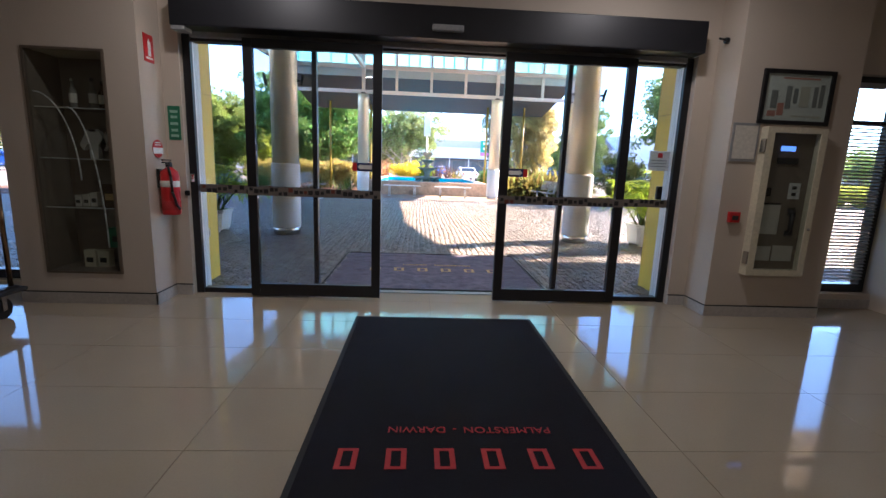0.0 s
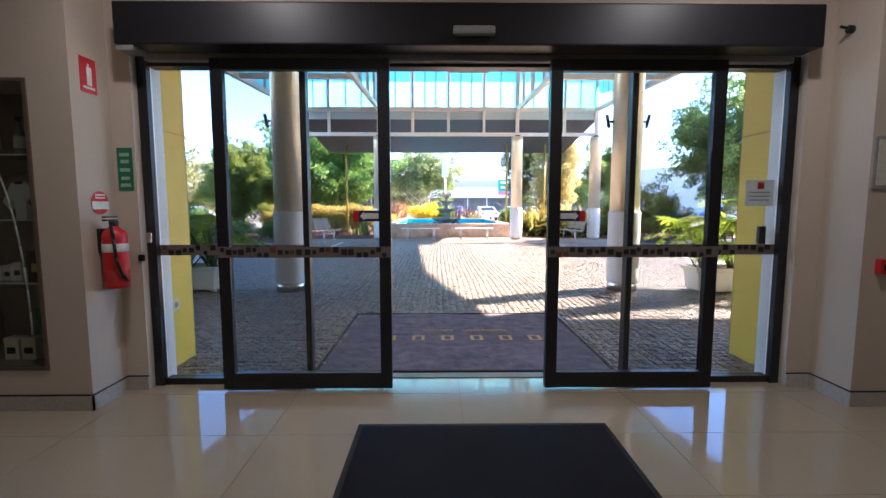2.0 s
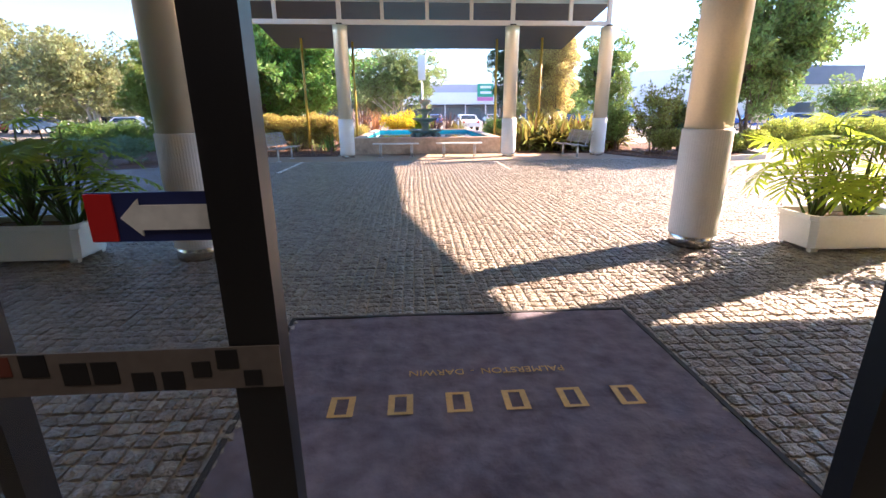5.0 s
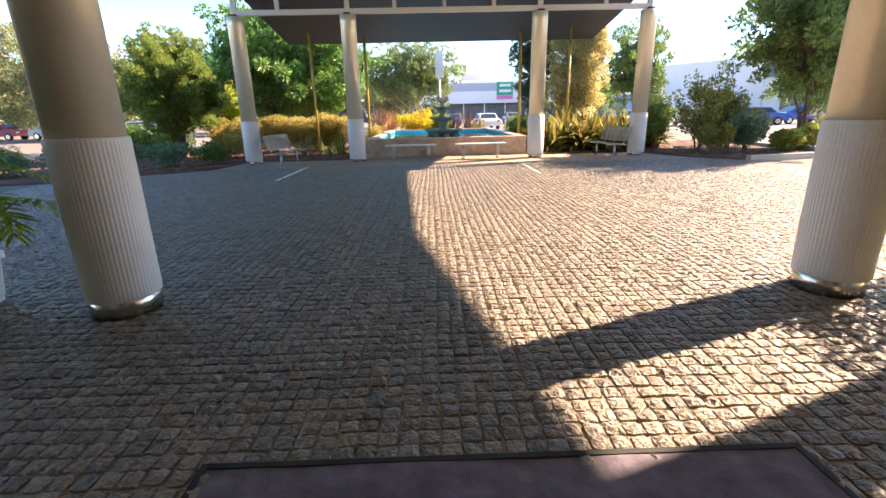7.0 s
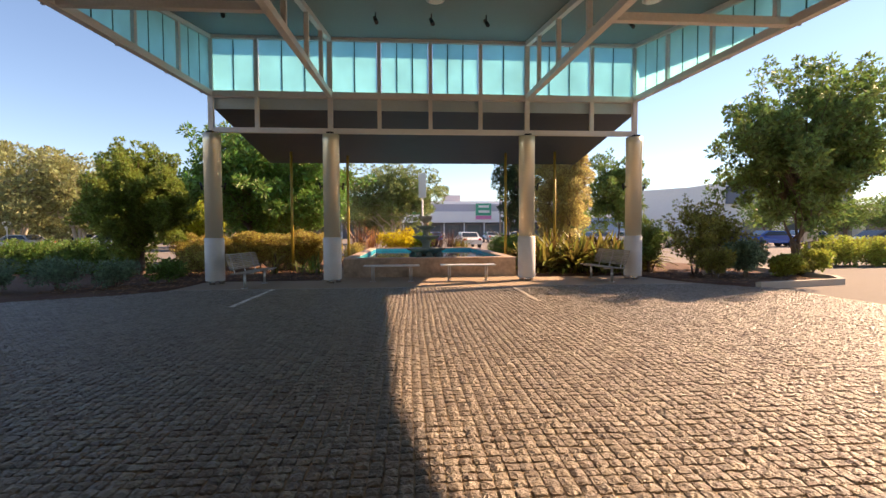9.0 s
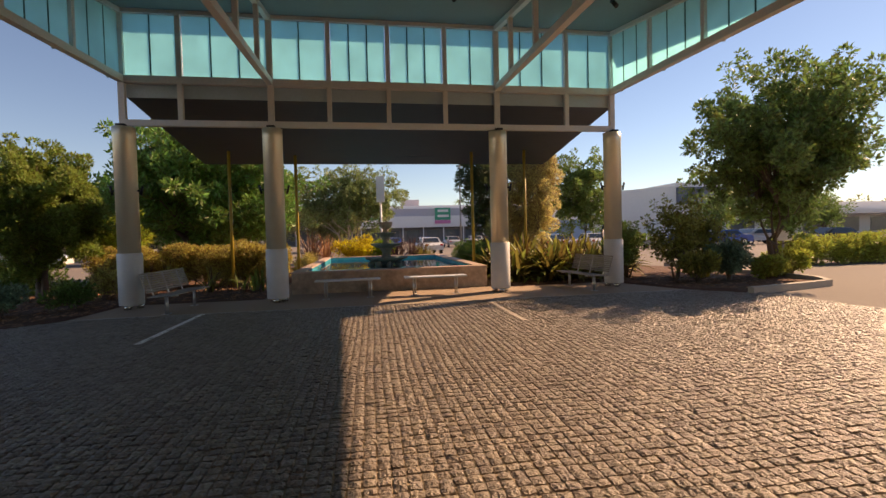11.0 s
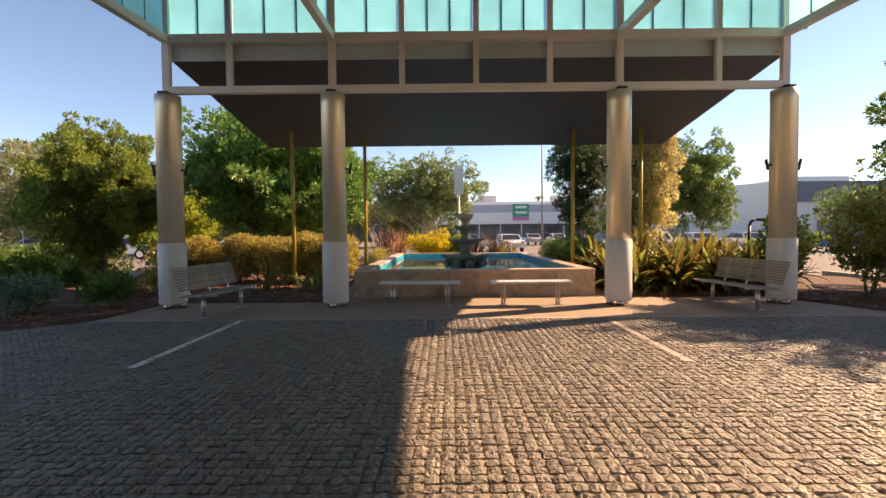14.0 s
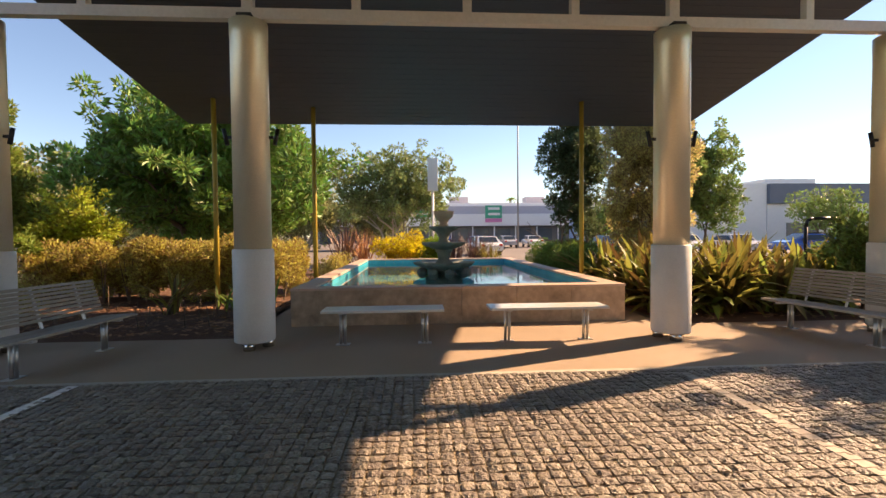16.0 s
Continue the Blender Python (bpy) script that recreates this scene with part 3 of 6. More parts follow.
M_BOT = mat("dark_amber_glass", (0.06, 0.03, 0.015), 0.15)
M_BOTCLR = mat("pale_bottle_glass", (0.22, 0.20, 0.17), 0.15)
bottle(-3.42, 3.6, 1.74, .26, .03, M_BOTCLR, M_CHROME, "slim pale bottle with silver cap on a glass shelf")
bottle(-3.25, 3.6, 1.74, .27, .032, M_BOTCLR, M_DARK, "slim pale bottle with black cap on a glass shelf")
bottle(-3.17, 3.62, 1.74, .25, .04, M_BOT, M_DARK, "dark amber bottle on a glass shelf")
bottle(-3.11, 3.58, 1.74, .24, .04, M_BOT, M_RED, "dark amber bottle with red cap on a glass shelf")


def shirt(x, material, label):
    s = thing("folded_garment", (x, 3.62, 1.31), label, "garment")
    bm = B()
    o = [(-.03, 0), (.03, 0), (.035, .12), (.075, .06), (.1, .1), (.05, .2), (.02, .22), (-.02, .22), (-.05, .2), (-.1, .1), (-.075, .06), (-.035, .12)]
    f = bm.faces.new([bm.verts.new((a * 1.2, 0, b * 1.2)) for a, b in o])
    ex = bmesh.ops.extrude_face_region(bm, geom=[f])
    bmesh.ops.translate(bm, verts=[g for g in ex["geom"] if isinstance(g, bmesh.types.BMVert)], vec=(0, .05, 0))
    bmesh.ops.recalc_face_normals(bm, faces=bm.faces)
    part("body", bm, material, s)
    part("collar", boxes((-.03, .03, -.004, .0, .24, .262)), M_DARK, s)


shirt(-3.3, M_PRINT, "small white garment displayed on a glass shelf")
shirt(-3.13, M_CHROME, "small silvery garment displayed on a glass shelf")
for i, (x, z, w, h, mm, lab) in enumerate(((-3.43, .88, .05, .09, M_PAPER, "small white carton on a glass shelf"), (-3.36, .88, .06, .10, M_PAPER, "small white carton on a glass shelf"), (-3.29, .88, .06, .12, M_PAPER, "small white carton on a glass shelf"), (-3.14, .88, .16, .2, M_BOT, "brown gift box on a glass shelf"), (-3.12, .5, .14, .18, M_GREEN, "dark green box in the display cabinet"), (-3.38, .31, .1, .15, M_CREAM, "cream carton with dark print in the display cabinet"), (-3.26, .31, .1, .15, M_CREAM, "cream carton with dark print in the display cabinet"), (-3.09, .31, .07, .16, M_GREY, "grey carton in the display cabinet"))):
    c = thing("carton", (x, 3.58, z), lab, "box", "cartons in the display cabinet")
    part("body", boxes((-w / 2, w / 2, -.04, .04, 0, h), bevel=.003), mm, c)
    part("print_panel", boxes((-w * .3, w * .3, -.043, -.04, h * .3, h * .6)), M_DARK if mm is not M_BOT else M_GOLDPRINT, c)
    part("lid", boxes((-w / 2 - .002, w / 2 + .002, -.042, .042, h, h + .006)), mm, c)

# right pier: evacuation plan, paper, fire panel, call point
ev = thing("evacuation_plan", (0, 0, 0), "black-framed evacuation plan on the cream pier", "picture frame")
part("frame", boxes((2.76, 2.795, PY - .025, PY, 1.86, 2.34), (3.405, 3.44, PY - .025, PY, 1.86, 2.34), (2.795, 3.405, PY - .025, PY, 1.86, 1.895), (2.795, 3.405, PY - .025, PY, 2.305, 2.34)), M_BLACK, ev)
part("sheet", boxes((2.795, 3.405, PY - .008, PY, 1.895, 2.305)), M_PRINT, ev, "white printed plan")
part("glazing", boxes((2.796, 3.404, PY - .016, PY - .013, 1.896, 2.304)), M_CABGLASS, ev)
random.seed(8)
M_PINK = mat("pink_print", (0.55, 0.25, 0.2), 0.7)
for b, mm in (((2.95, 3.3, 2.26, 2.275), M_PINK), ((2.86, 2.92, 2.0, 2.16), M_GREY), ((2.93, 2.99, 1.94, 2.05), M_PINK), ((3.0, 3.05, 2.0, 2.2), M_GREY), ((3.07, 3.11, 2.05, 2.18), M_GREY), ((3.13, 3.22, 2.02, 2.2), M_PAPER), ((3.26, 3.3, 2.02, 2.2), M_GREY), ((3.32, 3.36, 2.02, 2.22), M_GREY), ((2.84, 2.92, 1.93, 1.98), M_PINK), ((3.08, 3.36, 1.93, 1.945), M_PAPER)):
    part("plan_block", boxes((b[0], b[1], PY - .011, PY - .008, b[2], b[3])), mm, ev)
pp = thing("framed_notice", (0, 0, 0), "pale framed notice on the cream pier", "sign")
part("frame", boxes((2.545, 2.80, PY - .012, PY, 1.51, 1.86), bevel=.003), M_GREY, pp)
part("sheet", boxes((2.565, 2.78, PY - .015, PY - .012, 1.535, 1.835)), M_PAPER, pp)
fp = thing("fire_alarm_cabinet", (0, 0, 0), "cream fire indicator panel with glazed door", "cabinet")
X0, X1, Z0, Z1 = 2.825, 3.40, .44, 1.83
part("frame", boxes((X0, X0 + .07, PY - .09, PY, Z0, Z1), (X1 - .06, X1, PY - .09, PY, Z0, Z1), (X0 + .07, X1 - .06, PY - .09, PY, Z0, Z0 + .06), (X0 + .07, X1 - .06, PY - .09, PY, Z1 - .05, Z1)), M_CREAM, fp, "cream enamelled case")
part("back_plate", boxes((X0 + .07, X1 - .06, PY - .03, PY, Z0 + .06, Z1 - .05)), M_CABIN, fp)
part("door_pane", boxes((X0 + .07, X1 - .06, PY - .082, PY - .078, Z0 + .06, Z1 - .05)), M_CABGLASS, fp)
part("display_screen", boxes((3.02, 3.16, PY - .036, PY - .03, 1.62, 1.665)), M_BLUE, fp, "lit blue display")
for b, mm in (((2.93, 2.99, 1.2, 1.28), M_BLACK), ((3.16, 3.27, 1.18, 1.33), M_PRINT), ((2.93, 3.11, .84, 1.12), M_PAPER), ((2.93, 3.11, 1.12, 1.14), M_BLACK), ((2.92, 3.08, .58, .72), M_PAPER), ((3.10, 3.30, .58, .73), M_PAPER), ((3.0, 3.2, 1.50, 1.56), M_DARK), ((3.19, 3.23, 1.27, 1.3), M_DARK), ((3.19, 3.23, 1.21, 1.24), M_DARK)):
    part("panel_insert", boxes((b[0], b[1], PY - (.042 if mm is M_DARK else .036), PY - (.036 if mm is M_DARK and b[2] > 1.19 and b[2] < 1.3 else .03), b[2], b[3])), mm, fp)
part("handset", tube(tube(tube(B(), (3.22, PY - .06, .85), (3.22, PY - .06, 1.06), .022, n=10), (3.22, PY - .05, 1.03), (3.22, PY - .03, 1.09), .036, n=10), (3.22, PY - .05, .83), (3.22, PY - .03, .87), .034, n=10), M_BLACK, fp, "black telephone handset")
part("hinge", boxes((X0 - .012, X0, PY - .09, PY - .03, 1.6, 1.72)), M_CHROME, fp)
part("hinge", boxes((X0 - .012, X0, PY - .09, PY - .03, .55, .67)), M_CHROME, fp)
part("lock", tube(B(), (X1 - .03, PY - .09, .9), (X1 - .03, PY - .097, .9), .012), M_CHROME, fp)
cp = thing("manual_call_point", (0, 0, 0), "small red fire alarm call point on the cream pier", "alarm")
part("case", boxes((2.62, 2.72, PY - .045, PY, .94, 1.04), bevel=.006), M_RED, cp)
part("button_window", boxes((2.64, 2.70, PY - .049, PY - .045, .965, 1.005)), M_DARK, cp)
sc = thing("wall_camera", (0, 0, 0), "small dark bracket camera beside the door header", "camera")
part("arm", tube(B(), (PR0 - .002, 3.62, 2.62), (PR0 - .10, 3.6, 2.63), .010, n=8), M_BLACK, sc)
part("head", tube(B(), (PR0 - .002, 3.62, 2.62), (PR0 - .03, 3.615, 2.62), .028, n=14), M_BLACK, sc)
for lx, ly in ((-1.7, 2.6), (1.5, 2.6), (-1.5, -2.5), (1.2, -2.5)):
    dl = thing("downlight", (lx, ly, CEIL), "small round recessed lobby downlight, lit warm", "ceiling light", "lobby downlights")
    part("rim", lathe(B(), ((.10, -.012), (.115, -.006), (.115, -.001)), 28), M_WHITE, dl)
    part("lens", lathe(B(), ((.09, -.016), (.095, -.013)), 28), M_LAMP, dl)

# luggage trolley at the lobby's edge
lt = thing("luggage_trolley", (-4.02, 2.75, 0), "black luggage trolley with a metal hoop, at the lobby edge", "trolley")
part("deck", boxes((-.5, .42, -.55, .3, .20, .27), bevel=.03), M_BLACK, lt, "dark carpeted deck")
part("bumper", boxes((-.53, .45, -.58, .33, .215, .25), bevel=.015), M_RUBBER, lt)
for x in (-.4, .32):
    for y in (-.45, .2):
        wh = part("wheel", tube(B(), (x - .025, y, .085), (x + .025, y, .085), .085, n=20), M_RUBBER, lt)
        part("fork", boxes((x - .04, x - .028, y - .02, y + .02, .07, .2), (x + .028, x + .04, y - .02, y + .02, .07, .2)), M_CHROME, lt)
for y in (-.5, .25):
    hoop = B()
    prev = None
    for i in range(15):
        u = math.pi * i / 14
        p = Vector((-.04 - .42 * math.cos(u), y, 1.35 + .35 * math.sin(u)))
        if prev is not None:
            tube(hoop, prev, p, .018, n=10)
        prev = p
    tube(hoop, (-.46, y, .27), (-.46, y, 1.36), .018, n=10)
    tube(hoop, (.38, y, .27), (.38, y, 1.36), .018, n=10)
    part("hoop", hoop, mat("bronze_tube", (0.3, 0.2, 0.12), 0.25, 1.0), lt)


# mats with lettering that reads from the street side
def letter_mat(name, x0, x1, y0, y1, th, material, print_mat, ly, lh, ty, th2, lx0, lx1, tx, label, edge=True):
    m = thing(name, (0, 0, 0), label, "mat")
    bm = B()
    nx, ny = 40, 44
    vs = [[bm.verts.new((x0 + (x1 - x0) * i / nx, y0 + (y1 - y0) * j / ny, th + (-.006 + .009 * noise.noise(Vector((i * .22 + j * .1, j * .5, x0))) if not edge else .0012 * noise.noise(Vector((i * .3, j * .4, 3))) + .004 * max(0, noise.noise(Vector((7, j * .9, .3))) - .35)))) for j in range(ny + 1)] for i in range(nx + 1)]
    for i in range(nx):
        for j in range(ny):
            bm.faces.new((vs[i][j], vs[i + 1][j], vs[i + 1][j + 1], vs[i][j + 1])).smooth = True
    part("carpet", bm, material, m)
    r = .03
    part("rubber_edge", boxes((x0 - r, x0, y0 - r, y1 + r, .0005, th), (x1, x1 + r, y0 - r, y1 + r, .0005, th), (x0, x1, y0 - r, y0, .0005, th), (x0, x1, y1, y1 + r, .0005, th), bevel=.002), M_RUBBER, m)
    z = th + .003
    w = (lx1 - lx0) / 11.0
    hb = lh / 2
    # a row of plain blocks in the mark's colour
    for k in range(6):
        cx = lx1 - w * .6 - k * (lx1 - lx0 - w * 1.2) / 5
        gb = B()
        for a, b, c, d in ((-.42, -.2, -1, 1), (.2, .42, -1, 1), (-.2, .2, .76, 1), (-.2, .2, -1, -.76)):
            box(gb, cx + a * w, cx + b * w, ly + c * hb, ly + d * hb, z, z + .0015)
        part("printed_mark", gb, print_mat, m)
    for word, dx in (("PALMERSTON", 4.45), ("-", -.55), ("DARWIN", -4.1)):
        lettering(word, th2 * 1.35, print_mat, m, pose(tx + dx * th2, ty, z + .001, 0, 0, 180))
    return m


letter_mat("entrance_mat", -.83, .69, .30, 3.13, .010, M_MATBLK, M_REDPRINT, 1.155, .15, 1.39, .055, -.70, .58, -.08, "charcoal lobby entrance mat with red printing")

# ---- canopy and porch
FY, NY = 19.25, 7.85            # front and rear column rows
CXS = (-6.07, -2.77, 2.93, 6.20)
NXS = (-6.0, -2.80, 2.75, 5.78)


def column(name, x, y, h, r, front):
    c = thing(name, (x, y, 0), "champagne metal canopy column with a pale ribbed sleeve" if not front else "champagne metal canopy column with a pale sleeve beside the fountain", "column", "canopy columns")
    part("shaft", lathe(B(), ((r, 1.28), (r, h - .22), (r * 1.02, h - .2), (r * 1.02, h)), 40), M_COLMET, c)
    if front:
        part("sleeve", lathe(B(), ((r * 1.08, .10), (r * 1.11, .12), (r * 1.11, 1.30), (r * 1.07, 1.31)), 40), M_WRAP, c)
        for k in range(3):
            a = k * 2.1 + .4
            part("foot", tube(B(), (r * .7 * math.cos(a), r * .7 * math.sin(a), 0), (r * .7 * math.cos(a), r * .7 * math.sin(a), .11), .075, n=14), M_CHROME, c)
        part("top_cap", boxes((-.09, .09, -r * .8, r * .8, h, h + .06)), M_DARK, c)
    else:
        part("sleeve", lathe(B(), ((r * 1.03, .135), (r * 1.07, .14, 1), *((r * (1.07 + (.006 if k % 2 else 0)), .14 + 1.16 * (k + .5) / 26, 1) for k in range(26)), (r * 1.07, 1.30, 1), (r * 1.04, 1.31)), 232, wave=58, amp=.007), M_WRAP, c, "vertically ribbed sleeve")
        part("foot_ring", lathe(B(), ((r * 1.02, 0), (r * 1.02, .15), (r * .98, .155)), 48), M_CHROME, c, "stainless base ring")
    for s in (-1, 1):
        lf = part("wall_light", tube(B(), (s * (r + .07), 0, 2.67), (s * (r + .115), 0, 2.88), .027, n=14), M_BLACK, c, "black up-and-down light")
        part("arm", boxes((min(s * r, s * (r + .06)), max(s * r, s * (r + .06)), -.015, .015, 2.75, 2.79)), M_BLACK, lf)
    return c


for x in CXS:
    column("column", x, FY, 4.24, .232, True)
for x in NXS:
    column("column", x, NY, 4.05, .235, False)

YB = NY
def zlow(y):
    return 5.40 - .047 * (FY - y)


def ztop(y):
    return 6.98 - .185 * (FY - y)


can = thing("entrance_canopy", (0, 0, 0), "white steel canopy with a sloping ceiling and teal glass clerestory", "canopy", kind="structure")
VX = (-6.07, -4.81, -2.77, -1.38, .09, 1.55, 2.93, 4.88, 6.20)
part("lower_front_beam", boxes((CXS[0] - .06, CXS[3] + .06, FY - .06, FY + .06, 4.28, 4.42)), M_FRAMEGREY, can)
part("middle_front_beam", boxes((CXS[0] - .06, CXS[3] + .06, FY - .07, FY + .07, 5.27, 5.44)), M_FRAMEGREY, can)
part("upper_front_beam", boxes((CXS[0] - .06, CXS[3] + .06, FY - .07, FY + .07, 6.88, 7.0)), M_FRAMEGREY, can)
for x in VX:
    w = .07 if x in CXS else .055
    part("upright", boxes((x - w, x + w, FY - .052, FY + .052, 4.42, 5.27)), M_FRAMEGREY, can)
    part("upright", boxes((x - w, x + w, FY - .052, FY + .052, 5.44, 6.88)), M_FRAMEGREY, can)
for a, b in zip(VX, VX[1:]):
    k = 2 if b - a < 1.4 else 3
    for j in range(k):
        u0, u1 = a + .06 + (b - a - .12) * j / k, a + .06 + (b - a - .12) * (j + 1) / k
        part("glass_panel", boxes((u0 + .012, u1 - .012, FY + .02, FY + .032, 5.44, 6.88)), M_TEAL, can, "frosted teal glass")
        if j:
            part("glazing_bar", boxes((u0 - .012, u0 + .012, FY + .015, FY + .045, 5.44, 6.88)), mat("dark_teal_bar", (0.03, 0.14, 0.14), 0.4) if "dark_teal_bar" not in bpy.data.materials else bpy.data.materials["dark_teal_bar"], can)
DT = bpy.data.materials["dark_teal_bar"]
SY = [FY, 17.5, 15.75, 14.0, 12.25, 10.5, 9.0, YB]
for x in (CXS[0], CXS[3]):
    s = 1 if x > 0 else -1
    part("side_beam", bar(B(), (x, FY - .07, zlow(FY) - .04), (x, YB, zlow(YB) - .04), .14, .15), M_FRAMEGREY, can)
    part("side_top_chord", bar(B(), (x, FY - .07, ztop(FY) - .06), (x, YB, ztop(YB) - .06), .12, .12), M_FRAMEGREY, can)
    for y in SY[1:-1]:
        part("upright", bar(B(), (x, y, zlow(y)), (x, y, ztop(y) - .1), .1, .1), M_FRAMEGREY, can)
    for y0, y1 in zip(SY, SY[1:]):
        for j in range(3):
            a, b = y0 + (y1 - y0) * j / 3 - .012, y0 + (y1 - y0) * (j + 1) / 3 + .012
            gb = B()
            q = [(x + s * .02, a, zlow(a) + .03), (x + s * .02, b, zlow(b) + .03), (x + s * .02, b, max(ztop(b) - .1, zlow(b) + .04)), (x + s * .02, a, max(ztop(a) - .1, zlow(a) + .05))]
            f = gb.faces.new([gb.verts.new(p) for p in q])
            ex = bmesh.ops.extrude_face_region(gb, geom=[f])
            bmesh.ops.translate(gb, verts=[g for g in ex["geom"] if isinstance(g, bmesh.types.BMVert)], vec=(s * .012, 0, 0))
            bmesh.ops.recalc_face_normals(gb, faces=gb.faces)
            part("glass_panel", gb, M_TEAL, can)
            if j:
                part("glazing_bar", bar(B(), (x + s * .026, a, zlow(a)), (x + s * .026, a, ztop(a) - .1), .024, .03), DT, can)
    for y in SY[:-1]:
        part("bolt", tube(B(), (x + s * .08, y - .4, zlow(y) - .14), (x + s * .08, y - .4, zlow(y) - .10), .03, n=8), M_GREY, can)
for x in CXS[1:3]:
    part("truss_lower_chord", bar(B(), (x, FY - .07, zlow(FY) - .04), (x, YB + .1, zlow(YB) - .04), .13, .15), M_FRAMEGREY, can)
    part("truss_upper_chord", bar(B(), (x, FY - .07, ztop(FY) - .07), (x, YB + .1, ztop(YB) - .07), .12, .13), M_FRAMEGREY, can)
    for y in (18.0, 16.4, 14.6, 12.6, 10.8, 9.4):
        part("truss_post", bar(B(), (x, y, zlow(y) + .03), (x, y, ztop(y) - .13), .10, .10), M_FRAMEGREY, can)
for a, b in ((CXS[0], CXS[1]), (CXS[2], CXS[3])):
    for y in (13.7,):
        part("cross_beam", bar(B(), (a + .07, y, zlow(y) - .03), (b - .07, y, zlow(y) - .03), .12, .14), M_FRAMEGREY, can)
rb = B()
X0, X1 = CXS[0] - .6, CXS[3] + .6
for zo, flip in ((0, 0), (.14, 1)):
    v = [rb.verts.new(p) for p in ((X0 - .4, YB - .2, ztop(YB - .2) + zo), (X1 + .4, YB - .2, ztop(YB - .2) + zo), (X1 + 1.0, FY + .35, ztop(FY + .35) + zo), (X0 - 1.0, FY + .35, ztop(FY + .35) + zo))]
    rb.faces.new(v)
rb.verts.ensure_lookup_table()
for i in range(4):
    rb.faces.new([rb.verts[j] for j in (i, (i + 1) % 4, 4 + (i + 1) % 4, 4 + i)])
bmesh.ops.recalc_face_normals(rb, faces=rb.faces)
solid("canopy_ceiling", rb, M_ROOFUND, "dark teal-grey sloping canopy ceiling", "ceiling")


def lower_soffit():
    s = thing("fountain_canopy", (0, 0, 0), "dark ribbed low canopy sloping down over the fountain", "canopy", kind="structure")
    y0, y1, z0, z1, x0, x1 = FY + .12, 24.43, 4.97, 4.19, -6.05, 6.28
    n = 26
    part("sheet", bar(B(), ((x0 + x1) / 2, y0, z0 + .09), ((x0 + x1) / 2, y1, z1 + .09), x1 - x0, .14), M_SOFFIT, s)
    for i in range(n):
        u = (i + .5) / n
        y, z = y0 + (y1 - y0) * u, z0 + (z1 - z0) * u
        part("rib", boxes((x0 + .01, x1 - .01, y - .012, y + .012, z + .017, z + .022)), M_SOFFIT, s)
    part("rear_fascia", boxes((x0, x1, y0 - .03, y0, 4.97, 5.42)), mat("grey_fascia", (0.40, 0.50, 0.56), 0.5), s)
    for x, y in ((-4.9, 23.1), (-2.9, 23.5), (3.1, 23.1), (4.95, 22.9)):
        z = z0 + (z1 - z0) * (y - y0) / (y1 - y0)
        part("post", tube(B(), (x, y, 0), (x, y, z + .03), .05, n=14), M_POST, s, "mustard yellow steel post")
    return s


lower_soffit()
# porch between the building and the rear column row
pz = 4.16
# Ends beyond the columns are unseen, added to keep sun off the porch ground.
solid("porch_ceiling", boxes((-13.9, 13.9, 3.99, 8.05, pz, pz + .55)), M_PORCH, "white porch soffit between wall and columns", "ceiling")
solid("porch_beam", boxes((-6.4, 6.4, NY - .1, NY + .1, 3.92, 4.05)), M_WHITE, "white steel beam over the rear columns", "beam")
solid("building_front", boxes((-14, -7.2, 3.8, 4.0, 0, 5.2), (7.2, 14, 3.8, 4.0, 0, 5.2), (-7.2, 7.2, 3.8, 3.99, CEIL + .2, 5.2)), M_YELLOW, "yellow clad building front beside the porch", "wall")
solid("building_roof", boxes((-14, 14, -8, 4.0, 5.2, 5.4)), M_ROOF, "grey flat building roof", "roof")
solid("building_sides", boxes((-14, -13.8, -8, 3.8, 0, 5.2), (13.8, 14, -8, 3.8, 0, 5.2), (-14, 14, -8.2, -8, 0, 5.2)), M_YELLOW, "yellow clad outer walls", "wall")
for x0, x1 in ((-2.74, -2.64), (2.43, 2.53)):
    yl = thing("wall_fin", (0, 0, 0), "yellow clad fin wall beside the entrance", "wall", kind="structure")
    part("cladding", boxes((x0, x1, 4.0, 4.55, 0, 2.02), (x0, x1, 4.0, 4.55, 2.026, 4.15)), M_YELLOW, yl)
    part("joint", boxes((x0 + .003, x1 - .003, 4.003, 4.547, 2.02, 2.026)), M_DARK, yl)
    part("end_trim", boxes((x0, x1, 4.55, 4.56, 0, 4.15)), mat("dark_mustard_trim", (0.3, 0.2, 0.03), 0.5), yl)
so = thing("power_socket", (-2.63, 4.16, .56), "pale double power socket on the yellow fin", "socket")
part("plate", boxes((-.01, .05, -.07, .07, -.045, .045), bevel=.006), M_CREAM, so)
for y in (-.03, .03):
    part("outlet", boxes((.05, .054, y - .018, y + .018, -.02, .02)), M_GREY, so)
for x in (-4.6, -3.7, -1.4, 1.3, 3.6, 4.5):
    dl = thing("square_downlight", (x, 6.4, pz), "white square recessed porch light", "ceiling light", "porch downlights")
    part("frame", boxes((-.2, .2, -.2, .2, -.012, 0)), M_WHITE, dl)
    part("lens", boxes((-.17, .17, -.17, .17, -.016, -.012)), M_DIM, dl)
